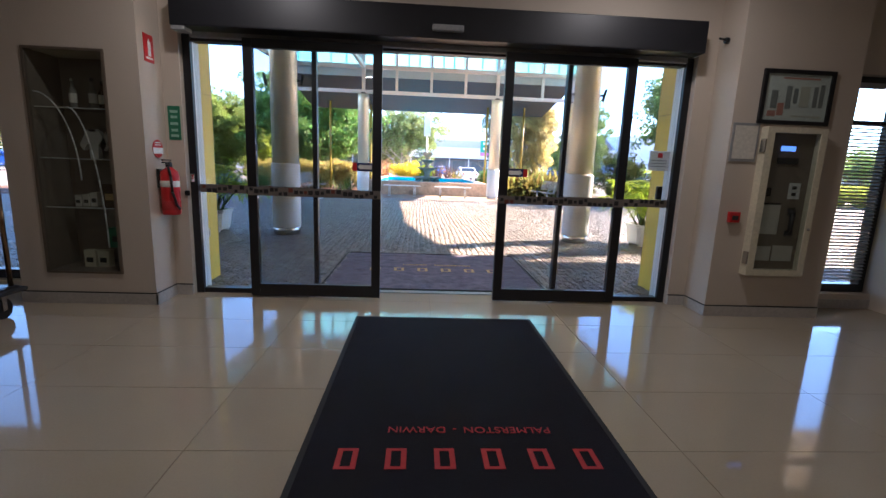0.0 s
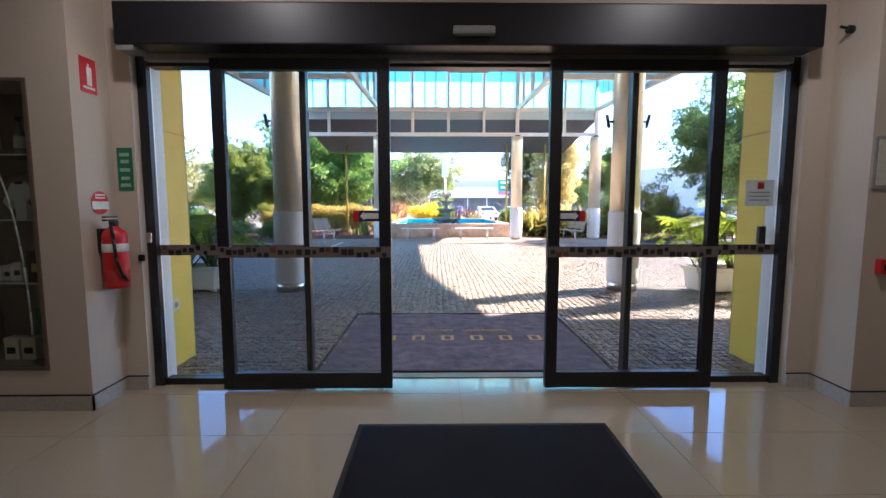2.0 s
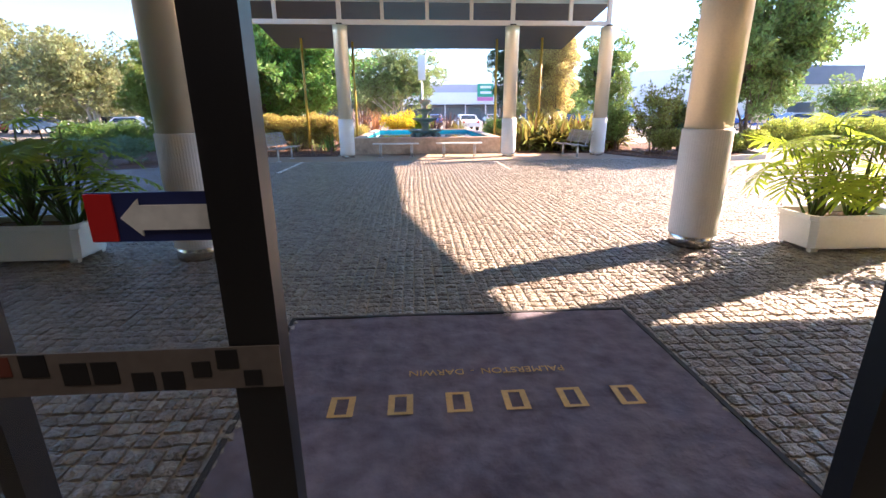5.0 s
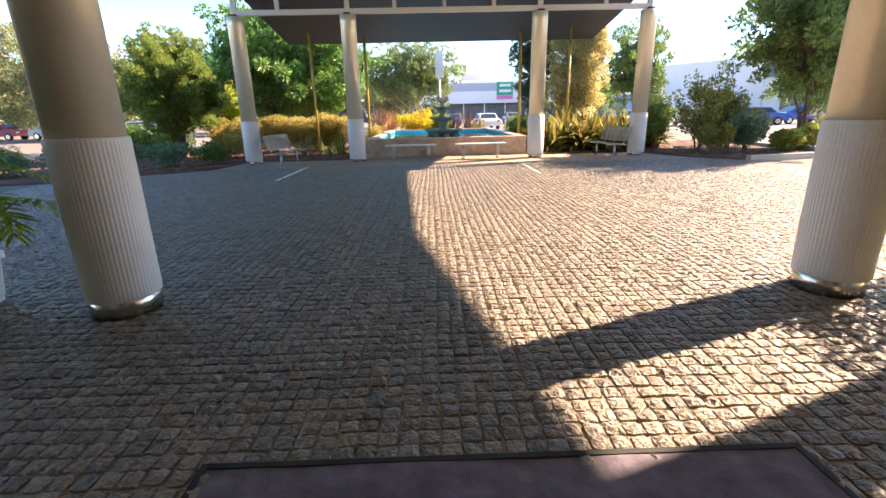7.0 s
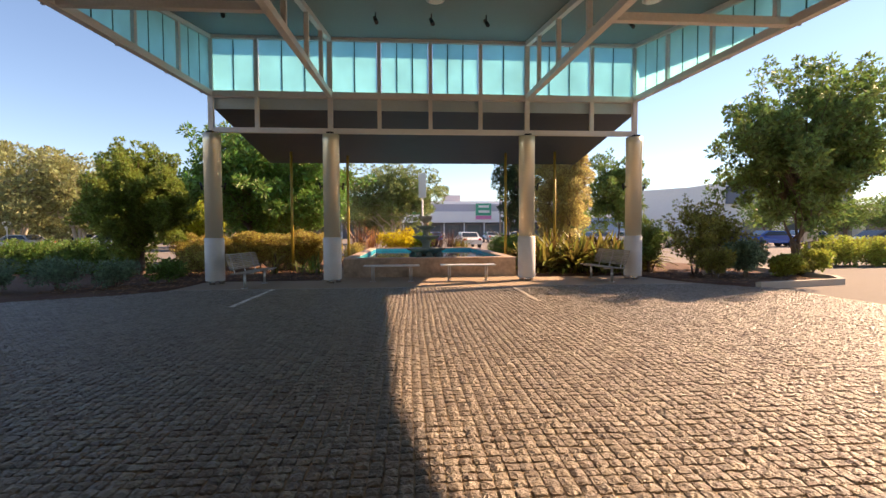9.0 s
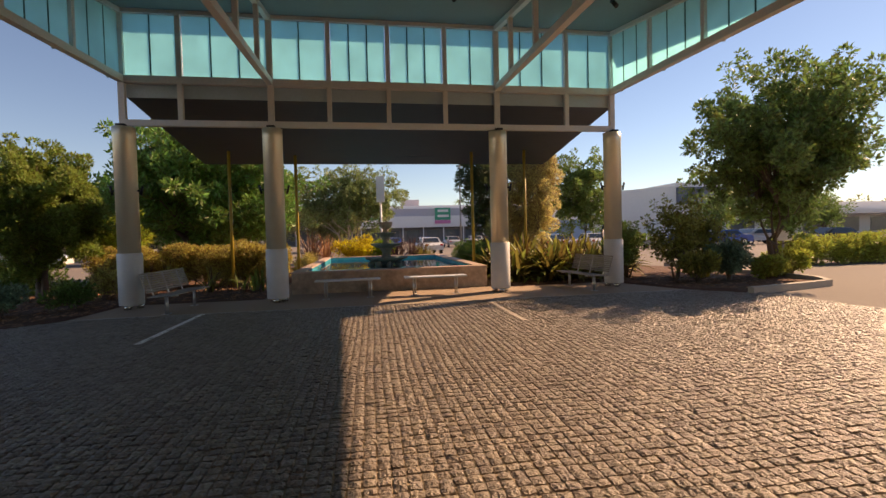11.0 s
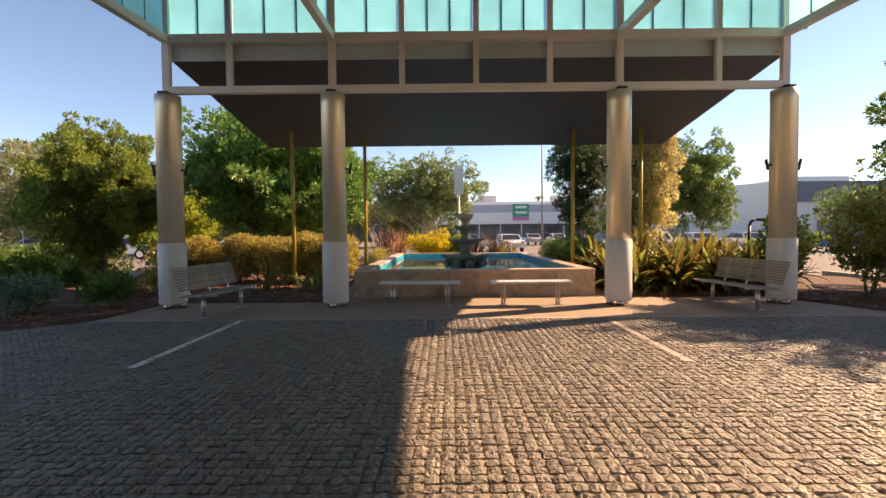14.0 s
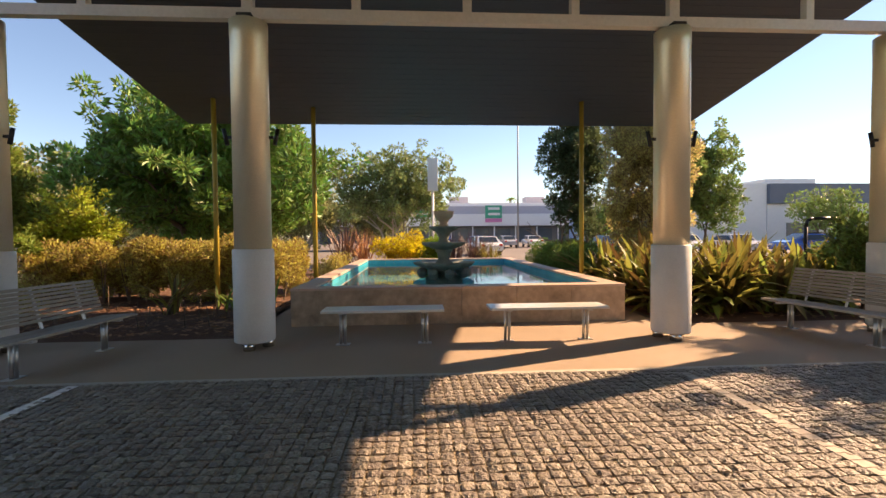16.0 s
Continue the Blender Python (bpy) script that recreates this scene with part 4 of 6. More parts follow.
for x, y, kind in ((-4.6, 16.5, 0), (-1.27, 16.7, 0), (.02, 16.7, 0), (1.3, 16.7, 0), (4.7, 16.5, 0), (.05, 15.6, 1), (-4.4, 15.2, 1), (4.5, 15.2, 1)):
    z = ztop(y)
    if kind:
        d = thing("round_ceiling_light", (x, y, z), "round pale light on the canopy ceiling", "ceiling light", "canopy lights")
        part("rim", lathe(B(), ((.17, -.04), (.2, -.03), (.2, .02)), 28), M_WHITE, d)
        part("lens", lathe(B(), ((.12, -.06), (.165, -.042)), 28), M_DIM, d)
    else:
        d = thing("canopy_spotlight", (x, y, z), "small black spotlight hung from the canopy ceiling", "spotlight", "canopy lights")
        part("stem", tube(B(), (0, 0, .03), (0, 0, -.12), .012, n=8), M_BLACK, d)
        part("head", tube(B(), (-.02, .05, -.10), (.03, -.06, -.26), .045, n=12), M_BLACK, d)

# ---- ground
gd = B()
ext = [-900, -300, -120, -60, -40, -30, -22, -16, -12, -9.5, -6, -3, 0, 3, 6, 9, 12, 16, 22, 30, 40, 60, 120, 300, 900]
gv = [[gd.verts.new((x, y, -.035)) for y in ext] for x in ext]
for i in range(len(ext) - 1):
    for j in range(len(ext) - 1):
        gd.faces.new((gv[i][j], gv[i + 1][j], gv[i + 1][j + 1], gv[i][j + 1]))
solid("ground", gd, M_ASPHALT, "pale worn asphalt car park and road", "ground")
CBX0, CBX1, CBY0, CBY1 = -9.6, 8.7, 4.06, 17.9
solid("pavement_bed", boxes((CBX0, CBX1, CBY0, CBY1, -.03, -.0105)), M_JOINT, "sandy joint bed between the stone setts", "pavement")
ap = B()
outline = [(-6.6, 17.9), (7.4, 17.9), (6.9, 19.3), (6.6, 20.2), (3.4, 20.2), (3.4, 30.6), (-3.2, 30.6), (-3.2, 19.8), (-6.5, 19.8)]
f = ap.faces.new([ap.verts.new((x, y, .002)) for x, y in outline])
ex = bmesh.ops.extrude_face_region(ap, geom=[f])
bmesh.ops.translate(ap, verts=[g for g in ex["geom"] if isinstance(g, bmesh.types.BMVert)], vec=(0, 0, -.06))
bmesh.ops.recalc_face_normals(ap, faces=ap.faces)
bmesh.ops.triangulate(ap, faces=[q for q in ap.faces if len(q.verts) > 4])
solid("pavement_apron", ap, M_CONC, "tan exposed-aggregate paving round the fountain", "pavement")
solid("kerb_front", boxes((-6.6, 7.4, 17.82, 17.9, -.03, .006)), M_KERB, "flush pale concrete edging strip", "kerb")


def bed(name, xs, front, back, label):
    bm = B()
    n = 26
    cols = []
    for x in xs:
        y0, y1 = front(x), back(x)
        cols.append([bm.verts.new((x, y0 + (y1 - y0) * j / n, -.012 if j == 0 else .03 + .05 * noise.noise(Vector((x * 1.7, (y0 + (y1 - y0) * j / n) * 1.7, 0))))) for j in range(n + 1)])
    for a, b in zip(cols, cols[1:]):
        for j in range(n):
            bm.faces.new((a[j], b[j], b[j + 1], a[j + 1]))
    return solid(name, bm, M_MULCH, label, "garden bed")


def lerp_pts(pts):
    return lambda x: float(np.interp(x, [p[0] for p in pts], [p[1] for p in pts]))


LF = lerp_pts(((-22, 13.0), (-13, 14.6), (-9.2, 16.25), (-7.57, 17.04), (-6.6, 17.85), (-6.5, 19.8), (-3.25, 19.8)))
bed("garden_bed_left", [-16 + .5 * i for i in range(18)] + [-7 + .25 * i for i in range(16)] + [-3.25], LF, lambda x: 33.0 if x > -9 else 26.0, "brown bark mulch garden bed")
RF = lerp_pts(((3.45, 20.25), (6.6, 20.25), (6.9, 19.35), (7.4, 17.95), (8.3, 16.9), (11.2, 17.55), (11.7, 18.3)))
bed("garden_bed_right", [3.45 + .3 * i for i in range(28)], RF, lambda x: 31.0 if x < 7 else 25.0, "brown bark mulch garden bed")
kb = B()
for a, b in (((8.3, 16.88), (9.8, 17.18)), ((9.8, 17.18), (11.2, 17.5)), ((11.2, 17.5), (11.75, 18.3)), ((11.75, 18.3), (11.9, 25.0))):
    bar(kb, (*a, .05), (*b, .05), .15, .17)
solid("kerb_right", kb, M_KERB, "raised pale concrete kerb round the garden bed", "kerb")
for x, y0, y1 in ((-4.02, 15.1, 17.8), (2.17, 15.2, 17.8)):
    lb = B()
    y = y0
    while y < y1 - .09:
        box(lb, x - .05, x + .05, y, y + .085, .0075, .0105)
        y += .093
    solid("parking_line", lb, M_LINE if x < 0 else M_WORNLINE, "worn white parking line painted on the setts", "road marking")
solid("parking_line_left", boxes((-9.3, -9.2, 11, 15.9, -.034, -.028)), M_LINE, "worn white parking line", "road marking")

# ---- fountain pool
PX0, PX1, PY0, PY1, PZ = -2.67, 2.91, 20.58, 29.8, .62
pool = thing("fountain_pool", (0, 0, 0), "raised rectangular stone pool with turquoise tiles", "pool", kind="structure")
TH = .32
part("wall_core", boxes((PX0 + .03, PX1 - .03, PY0 + .03, PY0 + TH, 0, PZ - .04), (PX0 + .03, PX1 - .03, PY1 - TH, PY1 - .03, 0, PZ - .04), (PX0 + .03, PX0 + TH, PY0 + TH, PY1 - TH, 0, PZ - .04), (PX1 - TH, PX1 - .03, PY0 + TH, PY1 - TH, 0, PZ - .04)), M_STONE, pool)
random.seed(5)
cw = (PX1 - PX0) / 6
for i in range(6):
    part("stone_panel", boxes((PX0 + i * cw + .003, PX0 + (i + 1) * cw - .003, PY0, PY0 + .03, 0, PZ - .04), bevel=.003), M_STONE, pool)
for i in range(10):
    ya, yb = PY0 + .03 + i * .918, PY0 + .03 + (i + 1) * .918
    part("stone_panel", boxes((PX0, PX0 + .03, ya + .003, yb - .003, 0, PZ - .04), bevel=.003), M_STONE, pool)
    part("stone_panel", boxes((PX1 - .03, PX1, ya + .003, yb - .003, 0, PZ - .04), bevel=.003), M_STONE, pool)
for b in ((PX0 - .01, PX1 + .01, PY0 - .01, PY0 + TH), (PX0 - .01, PX1 + .01, PY1 - TH, PY1 + .01)):
    for i in range(6):
        a0 = b[0] + (b[1] - b[0]) * i / 6
        a1 = b[0] + (b[1] - b[0]) * (i + 1) / 6
        part("coping_slab", boxes((a0 + .002, a1 - .002, b[2], b[3], PZ - .04, PZ), bevel=.006), M_COPE, pool)
for x0, x1 in ((PX0 - .01, PX0 + TH), (PX1 - TH, PX1 + .01)):
    for i in range(9):
        y0 = PY0 + TH + (PY1 - PY0 - 2 * TH) * i / 9
        y1 = PY0 + TH + (PY1 - PY0 - 2 * TH) * (i + 1) / 9
        part("coping_slab", boxes((x0, x1, y0 + .002, y1 - .002, PZ - .04, PZ), bevel=.006), M_COPE, pool)
part("basin_floor", boxes((PX0 + TH, PX1 - TH, PY0 + TH, PY1 - TH, .02, .08)), M_POOLTILE, pool, "turquoise tiled floor")
part("basin_step", boxes((PX0 + TH + .01, PX1 - TH - .01, 22.4, 23.1, .08, .30)), M_POOLTILE, pool)
for b in ((PX0 + TH, PX1 - TH, PY0 + TH, PY0 + TH + .01), (PX0 + TH, PX1 - TH, PY1 - TH - .01, PY1 - TH), (PX0 + TH, PX0 + TH + .01, PY0 + TH + .01, PY1 - TH - .01), (PX1 - TH - .01, PX1 - TH, PY0 + TH + .01, PY1 - TH - .01)):
    n = max(1, int(round(max(b[1] - b[0], b[3] - b[2]) / .3)))
    for i in range(n):
        if b[1] - b[0] > b[3] - b[2]:
            q = (b[0] + (b[1] - b[0]) * i / n + .002, b[0] + (b[1] - b[0]) * (i + 1) / n - .002, b[2], b[3])
        else:
            q = (b[0], b[1], b[2] + (b[3] - b[2]) * i / n + .002, b[2] + (b[3] - b[2]) * (i + 1) / n - .002)
        part("wall_tile", boxes((*q, .08, PZ - .042)), M_POOLTILE, pool)
wb = B()
q = [wb.verts.new(p) for p in ((PX0 + TH + .012, PY0 + TH + .012, .47), (PX1 - TH - .012, PY0 + TH + .012, .47), (PX1 - TH - .012, PY1 - TH - .012, .47), (PX0 + TH + .012, PY1 - TH - .012, .47))]
wb.faces.new(q)
wt = solid("water", wb, M_WATER, "still turquoise pool water", "water")
wt.visible_shadow = False

fo = thing("tiered_fountain", (.12, 25.2, .08), "mossy dark cast-stone fountain with three scalloped bowls", "fountain")
part("pedestal", lathe(B(), ((.5, 0), (.5, .30), (.34, .34), (.26, .42), (.3, .46)), 28), M_FOUNT, fo)
part("lower_bowl", lathe(B(), ((.26, .44), (.5, .50), (.74, .60, 1), (.80, .68, 1), (.74, .69, 1), (.4, .60), (.2, .6)), 64, wave=16, amp=.05), M_FOUNT, fo, "scalloped lower bowl")
part("lower_stem", lathe(B(), ((.2, .6), (.24, .66), (.15, .76), (.19, .92), (.24, 1.0), (.18, 1.04)), 24), M_FOUNT, fo)
part("middle_bowl", lathe(B(), ((.18, 1.0), (.36, 1.06), (.54, 1.14, 1), (.58, 1.20, 1), (.53, 1.21, 1), (.26, 1.14), (.14, 1.14)), 64, wave=14, amp=.05), M_FOUNT, fo, "scalloped middle bowl")
part("middle_stem", lathe(B(), ((.15, 1.14), (.19, 1.2), (.12, 1.28), (.16, 1.4), (.2, 1.46)), 24), M_FOUNT, fo)
part("upper_bowl", lathe(B(), ((.14, 1.44), (.26, 1.5), (.36, 1.57, 1), (.39, 1.62, 1), (.35, 1.63, 1), (.15, 1.58)), 64, wave=12, amp=.05), M_FOUNT, fo, "scalloped upper bowl")
part("urn", lathe(B(), ((.1, 1.58), (.14, 1.64), (.1, 1.7), (.13, 1.78), (.24, 1.88), (.27, 1.98), (.25, 2.0), (.29, 2.03), (.22, 2.02), (.1, 1.94)), 28), M_FOUNTTOP, fo, "weathered terracotta urn finial")
random.seed(11)
for k in range(9):
    a = k * 2 * math.pi / 9
    bm = B()
    bmesh.ops.create_icosphere(bm, subdivisions=2, radius=.13)
    for v in bm.verts:
        v.co *= 1 + .35 * noise.noise(v.co * 9 + Vector((k, 0, 0)))
    part("base_rock", bm, M_FOUNT, fo, m=pose(.62 * math.cos(a), .62 * math.sin(a), .40, 0, 0, k * 40))


# ---- benches
# Much paler than M_SLAT: the sky's reflection on the seat tops is painted in.
M_PALESLAT = mat("pale_skylit_slat", (0.60, 0.60, 0.58), 0.28, big=(2, 0.15), fine=(45, 0.2), bump=(60, 0.15), rnd=0.1)


def flat_bench(x, y, L):
    b = thing("backless_bench", (x, y, 0), "backless slatted bench on steel legs before the fountain", "bench", "benches by the fountain")
    for i in range(4):
        part("slat", boxes((-L / 2, L / 2, -.2 + i * .103, -.2 + i * .103 + .094, .455, .49), bevel=.006), M_PALESLAT, b)
    for s in (-1, 1):
        lx = s * L * .34
        for dx in (-.028, .028):
            part("leg", tube(B(), (lx + dx, 0, .012), (lx + dx, 0, .44), .021, n=12), M_BRUSHED, b)
        part("bearer", boxes((lx - .03, lx + .03, -.19, .19, .435, .455)), M_BRUSHED, b)
        part("foot_plate", boxes((lx - .09, lx + .09, -.06, .06, .002, .012)), M_BRUSHED, b)
    return b


flat_bench(-1.07, 19.28, 1.62)
flat_bench(1.17, 19.28, 1.62)


def back_bench(x, y, turn, L, label):
    b = thing("slatted_bench", (x, y, 0), label, "bench", "benches beside the columns", turn)
    for i in range(5):
        part("seat_slat", boxes((-L / 2, L / 2, -.25 + i * .098, -.25 + i * .098 + .09, .41 - .006 * i, .44 - .006 * i), bevel=.006), M_SLAT, b)
    for i in range(9):
        z = .49 + i * .047
        part("back_slat", boxes((-L / 2, L / 2, .245 + .016 * i, .263 + .016 * i, z, z + .036), bevel=.004), M_SLAT, b)
    for s in (-1, 1):
        lx = s * L * .34
        for dx in (-.028, .028):
            part("leg", tube(B(), (lx + dx, 0, .012), (lx + dx, 0, .40), .021, n=12), M_BRUSHED, b)
        part("bearer", boxes((lx - .03, lx + .03, -.24, .24, .382, .404)), M_BRUSHED, b)
        part("foot_plate", boxes((lx - .09, lx + .09, -.06, .06, .002, .012)), M_BRUSHED, b)
    for lx in (-L * .34, 0, L * .34):
        part("back_strut", bar(B(), (lx, .262, .40), (lx, .408, .90), .03, .018), M_BRUSHED, b)
    return b


back_bench(-4.78, 18.7, 84, 1.75, "silvered slatted bench with backrest beside the golden hedge")
back_bench(5.15, 19.1, -84, 1.75, "silvered slatted bench with backrest beside the strap-leaf plants")


# ---- plants
def leaf_cloud(centres, radii, count, size, seed, squash=1.0, aspect=2.2, droop=0.0):
    """Mesh data for count small folded leaves gathered round the clump centres."""
    rng = np.random.default_rng(seed)
    centres, radii = np.asarray(centres), np.asarray(radii)
    w = radii ** 2
    idx = rng.choice(len(centres), count, p=w / w.sum())
    d = rng.normal(size=(count, 3))
    d /= np.linalg.norm(d, axis=1, keepdims=True)
    rad = radii[idx] * (0.55 + 0.5 * rng.random(count) ** 0.6)
    pos = centres[idx] + d * rad[:, None] * np.array([1, 1, squash])
    out = d + rng.normal(size=(count, 3)) * .55
    out[:, 2] += .25 - droop
    out /= np.linalg.norm(out, axis=1, keepdims=True)
    ref = rng.normal(size=(count, 3))
    side = np.cross(out, ref)
    side /= np.linalg.norm(side, axis=1, keepdims=True)
    nrm = np.cross(side, out)
    ln = size * (.6 + .8 * rng.random(count))[:, None]
    a = pos
    t = pos + out * ln
    l = pos + out * ln * .5 + side * ln / aspect * .5 + nrm * ln * .12
    r = pos + out * ln * .5 - side * ln / aspect * .5 + nrm * ln * .12
    verts = np.stack([a, l, t, r], 1).reshape(-1, 3)
    i = np.arange(count)[:, None] * 4
    faces = np.concatenate([i + np.array([0, 1, 2]), i + np.array([0, 2, 3])], 1).reshape(-1, 3)
    return verts, faces


def pyd(name, verts, faces, material):
    me = bpy.data.meshes.new(name)
    n, k = len(verts), len(faces)
    me.vertices.add(n)
    me.vertices.foreach_set("co", np.asarray(verts, dtype=np.float32).ravel())
    me.loops.add(k * 3)
    me.loops.foreach_set("vertex_index", np.asarray(faces, dtype=np.int32).ravel())
    me.polygons.add(k)
    me.polygons.foreach_set("loop_start", np.arange(k, dtype=np.int32) * 3)
    me.polygons.foreach_set("use_smooth", np.zeros(k, dtype=bool))
    me.update(calc_edges=True)
    me.validate()
    me.materials.append(material)
    return me


def limb(bm, p, d, length, r, depth, rng, tips, bend=.25):
    seg = 3
    for i in range(seg):
        q = p + d * (length / seg)
        tube(bm, p, q, r, r * .84, n=8 if depth > 1 else 6, caps=False)
        p, r = q, r * .84
        d = (d + Vector(rng.normal(size=3)) * bend * .35).normalized()
    if depth == 0:
        tips.append(p)
        return
    for k in range(3 if depth > 1 else 2):
        nd = (d + Vector(rng.normal(size=3)) * .62 + Vector((0, 0, .18))).normalized()
        limb(bm, p, nd, length * .72, r * .68, depth - 1, rng, tips, bend)


def tree(name, at, height, crown, leafm, barkm, label, seed, leaves=9000, size=.16, trunk=.16, clump=.55, clumps=60, base=.35, stems=1, squash=.8, lopsided=.25, aspect=2.2, group="", fingers=0, tufts=9):
    """crown: radius x, radius y, bottom, top; an uneven crown of leaf clumps round real limbs.
    fingers: shoots that push out of the crown, each with tufts of leaves along it."""
    rng = np.random.default_rng(seed)
    t = thing(name, (*at, 0), label, "tree" if name.endswith("tree") else "shrub", group)
    rx, ry, z0, z1 = crown
    bm = B()
    tips = []
    for s in range(stems):
        d = Vector((rng.normal() * .12 + (s - (stems - 1) / 2) * .22, rng.normal() * .12, 1)).normalized()
        limb(bm, Vector(((s - (stems - 1) / 2) * trunk * 1.2, 0, -.02)), d, height * base, trunk, 2, rng, tips)
    zc, rz = (z0 + z1) / 2, (z1 - z0) / 2
    cs, rs = [], []
    while len(cs) < clumps:
        p = rng.normal(size=3)
        p /= np.linalg.norm(p)
        p *= rng.random() ** (1 / 2.2)
        bulge = 1 + lopsided * noise.noise(Vector(p * 1.7 + seed))
        c = np.array([p[0] * (rx - clump * .5) * bulge, p[1] * (ry - clump * .5) * bulge, zc + p[2] * (rz - clump * .4) * bulge])
        cs.append(c)
        rs.append(clump * (.55 + .75 * rng.random()))
    for q in range(fingers):
        p = rng.normal(size=3) + np.array([0, 0, .25])
        p /= np.linalg.norm(p)
        bulge = .80 + lopsided * (.45 * noise.noise(Vector(p * 1.6 + seed)) + .35 * noise.noise(Vector(p * 4.5 + seed))) + rng.uniform(-.06, .16)
        end = np.array([p[0] * rx, p[1] * ry, p[2] * rz]) * bulge + np.array([0, 0, zc])
        start = np.array([0, 0, zc - .25 * rz]) + .35 * (end - np.array([0, 0, zc]))
        for j in range(tufts):
            u = (j + 1) / tufts
            cs.append(start + (end - start) * u + rng.normal(size=3) * clump * .55 * (1.25 - u) + np.array([0, 0, .12 * clump * u]))
            rs.append(clump * rng.uniform(.40, .62) * (1.15 - .35 * u))
        if tips:
            tip = min(tips, key=lambda w: (w - Vector(start)).length)
            tube(bm, tip, Vector(start), trunk * .16, trunk * .10, n=5, caps=False)
            tube(bm, Vector(start), Vector(end), trunk * .10, trunk * .03, n=5, caps=False)
    for c in [] if fingers else cs[::4]:
        if tips:
            tip = min(tips, key=lambda q: (q - Vector(c)).length)
            tube(bm, tip, Vector(c), trunk * .12, trunk * .04, n=5, caps=False)
    part("trunk", bm, barkm, t)
    v, f = leaf_cloud(cs, rs, leaves, size, seed, squash, aspect)
    part("crown", pyd("crown", v, f, leafm), leafm, t)
    return t


def hedge(name, x0, x1, y0, y1, h, leafm, label, seed, leaves, size=.07, rough=.15, z0=.1):
    rng = np.random.default_rng(seed)
    t = thing(name, ((x0 + x1) / 2, (y0 + y1) / 2, 0), label, "hedge")
    cs, rs = [], []
    n = int((x1 - x0) * (y1 - y0) * 20)
    for k in range(n):
        x, y = rng.uniform(x0 + .2, x1 - .2) - (x0 + x1) / 2, rng.uniform(y0 + .15, y1 - .15) - (y0 + y1) / 2
        hh = h * (1 + rough * noise.noise(Vector((x * .8 + seed, y * .8, 0))))
        cs.append((x, y, rng.uniform(z0 + .25, hh - .2)))
        rs.append(rng.uniform(.18, .33))
    bm = B()
    for k in range(int((x1 - x0) * 3)):
        x = rng.uniform(x0 + .2, x1 - .2) - (x0 + x1) / 2
        y = rng.uniform(-.5, .5) * (y1 - y0 - .4)
        for j in range(3):
            tube(bm, (x, y, -.02), (x + rng.normal() * .15, y + rng.normal() * .12, h * .7), .014, .006, n=5, caps=False)
    tagged(part("stems", bm, M_BARK, t), kind="stuff")
    v, f = leaf_cloud(cs, rs, leaves, size, seed)
    part("foliage", pyd("foliage", v, f, leafm), leafm, t)
    return t


def strap_plant(name, at, n, length, leafm, label, seed, width=.05, spread=1.0, category="shrub"):
    rng = np.random.default_rng(seed)
    t = thing(name, (*at, .02), label, category)
    bm = B()
    for i in range(n):
        a, tilt = rng.uniform(0, 2 * math.pi), rng.uniform(.12, .95) * spread
        L = length * rng.uniform(.65, 1.15)
        d = Vector((math.cos(a), math.sin(a), 0))
        s = Vector((-math.sin(a), math.cos(a), 0))
        o = Vector((rng.normal() * .12, rng.normal() * .12, 0))
        prev = None
        for k in range(6):
            u = k / 5
            ang = tilt * (.5 + .9 * u)
            p = o + d * (L * u * math.sin(ang)) + Vector((0, 0, L * u * math.cos(ang)))
            w = width * (.5 + u * 1.4) * (1 - u) ** .6 if k < 5 else .002
            cur = [bm.verts.new(p + s * w), bm.verts.new(p + Vector((0, 0, -w * .5))), bm.verts.new(p - s * w)]
            if prev is not None:
                for j in range(2):
                    bm.faces.new((prev[j], prev[j + 1], cur[j + 1], cur[j])).smooth = True
            prev = cur
    part("leaves", bm, leafm, t)
    part("crown_base", lathe(B(), ((.05, -.03), (.07, .05), (.04, .18)), 10), M_BARK, t)
    return t


tree("round_tree", (-9.9, 22.3), 4.5, (1.8, 1.7, .55, 4.65), L_ROUND, M_BARK, "round bushy olive-green tree at the bed's edge", 21, 78000, .105, .11, .34, 50, .2, 2, lopsided=.75, aspect=2.6, fingers=58, tufts=6)
tree("mango_tree", (-7.7, 29.2), 6.4, (5.0, 3.5, .9, 6.7), L_MANGO, M_BARK, "broad dark green mango tree with dense glossy leaves", 22, 70000, .23, .26, .55, 44, .3, 2, aspect=2.6, lopsided=.7, fingers=120, tufts=7)
tree("corner_tree", (12.6, 20.4), 6.4, (3.2, 3.0, 1.45, 7.4), L_TREE, M_BARK, "spreading green tree with tufted shoots on the kerbed corner bed", 29, 52000, .145, .12, .36, 26, .18, 2, lopsided=.75, squash=.9, fingers=100, tufts=7)
tree("gum_tree", (-1.9, 38.2), 6.2, (4.4, 2.2, 1.6, 6.6), leafmat("fresh_gum_leaf", (0.25, 0.31, 0.12)), M_PALEBARK, "pale-trunked gum tree behind the fountain", 24, 26000, .17, .11, .5, 60, .3, 4, lopsided=.6, fingers=46, tufts=5)
tree("small_tree", (11.4, 31.4), 5.8, (2.0, 1.9, 1.6, 6.2), L_TREE, M_BARK, "small round green tree behind the bed", 25, 20000, .15, .09, .38, 32, .25, 1, lopsided=.7, fingers=34, tufts=5)
tree("dark_conifer_tree", (4.85, 28.4), 5.6, (1.25, 1.0, .8, 7.4), L_DKCON, M_BARK, "dark upright conifer beside the pool", 26, 36000, .10, .08, .30, 110, .25, 3, lopsided=.3, fingers=24, tufts=5)
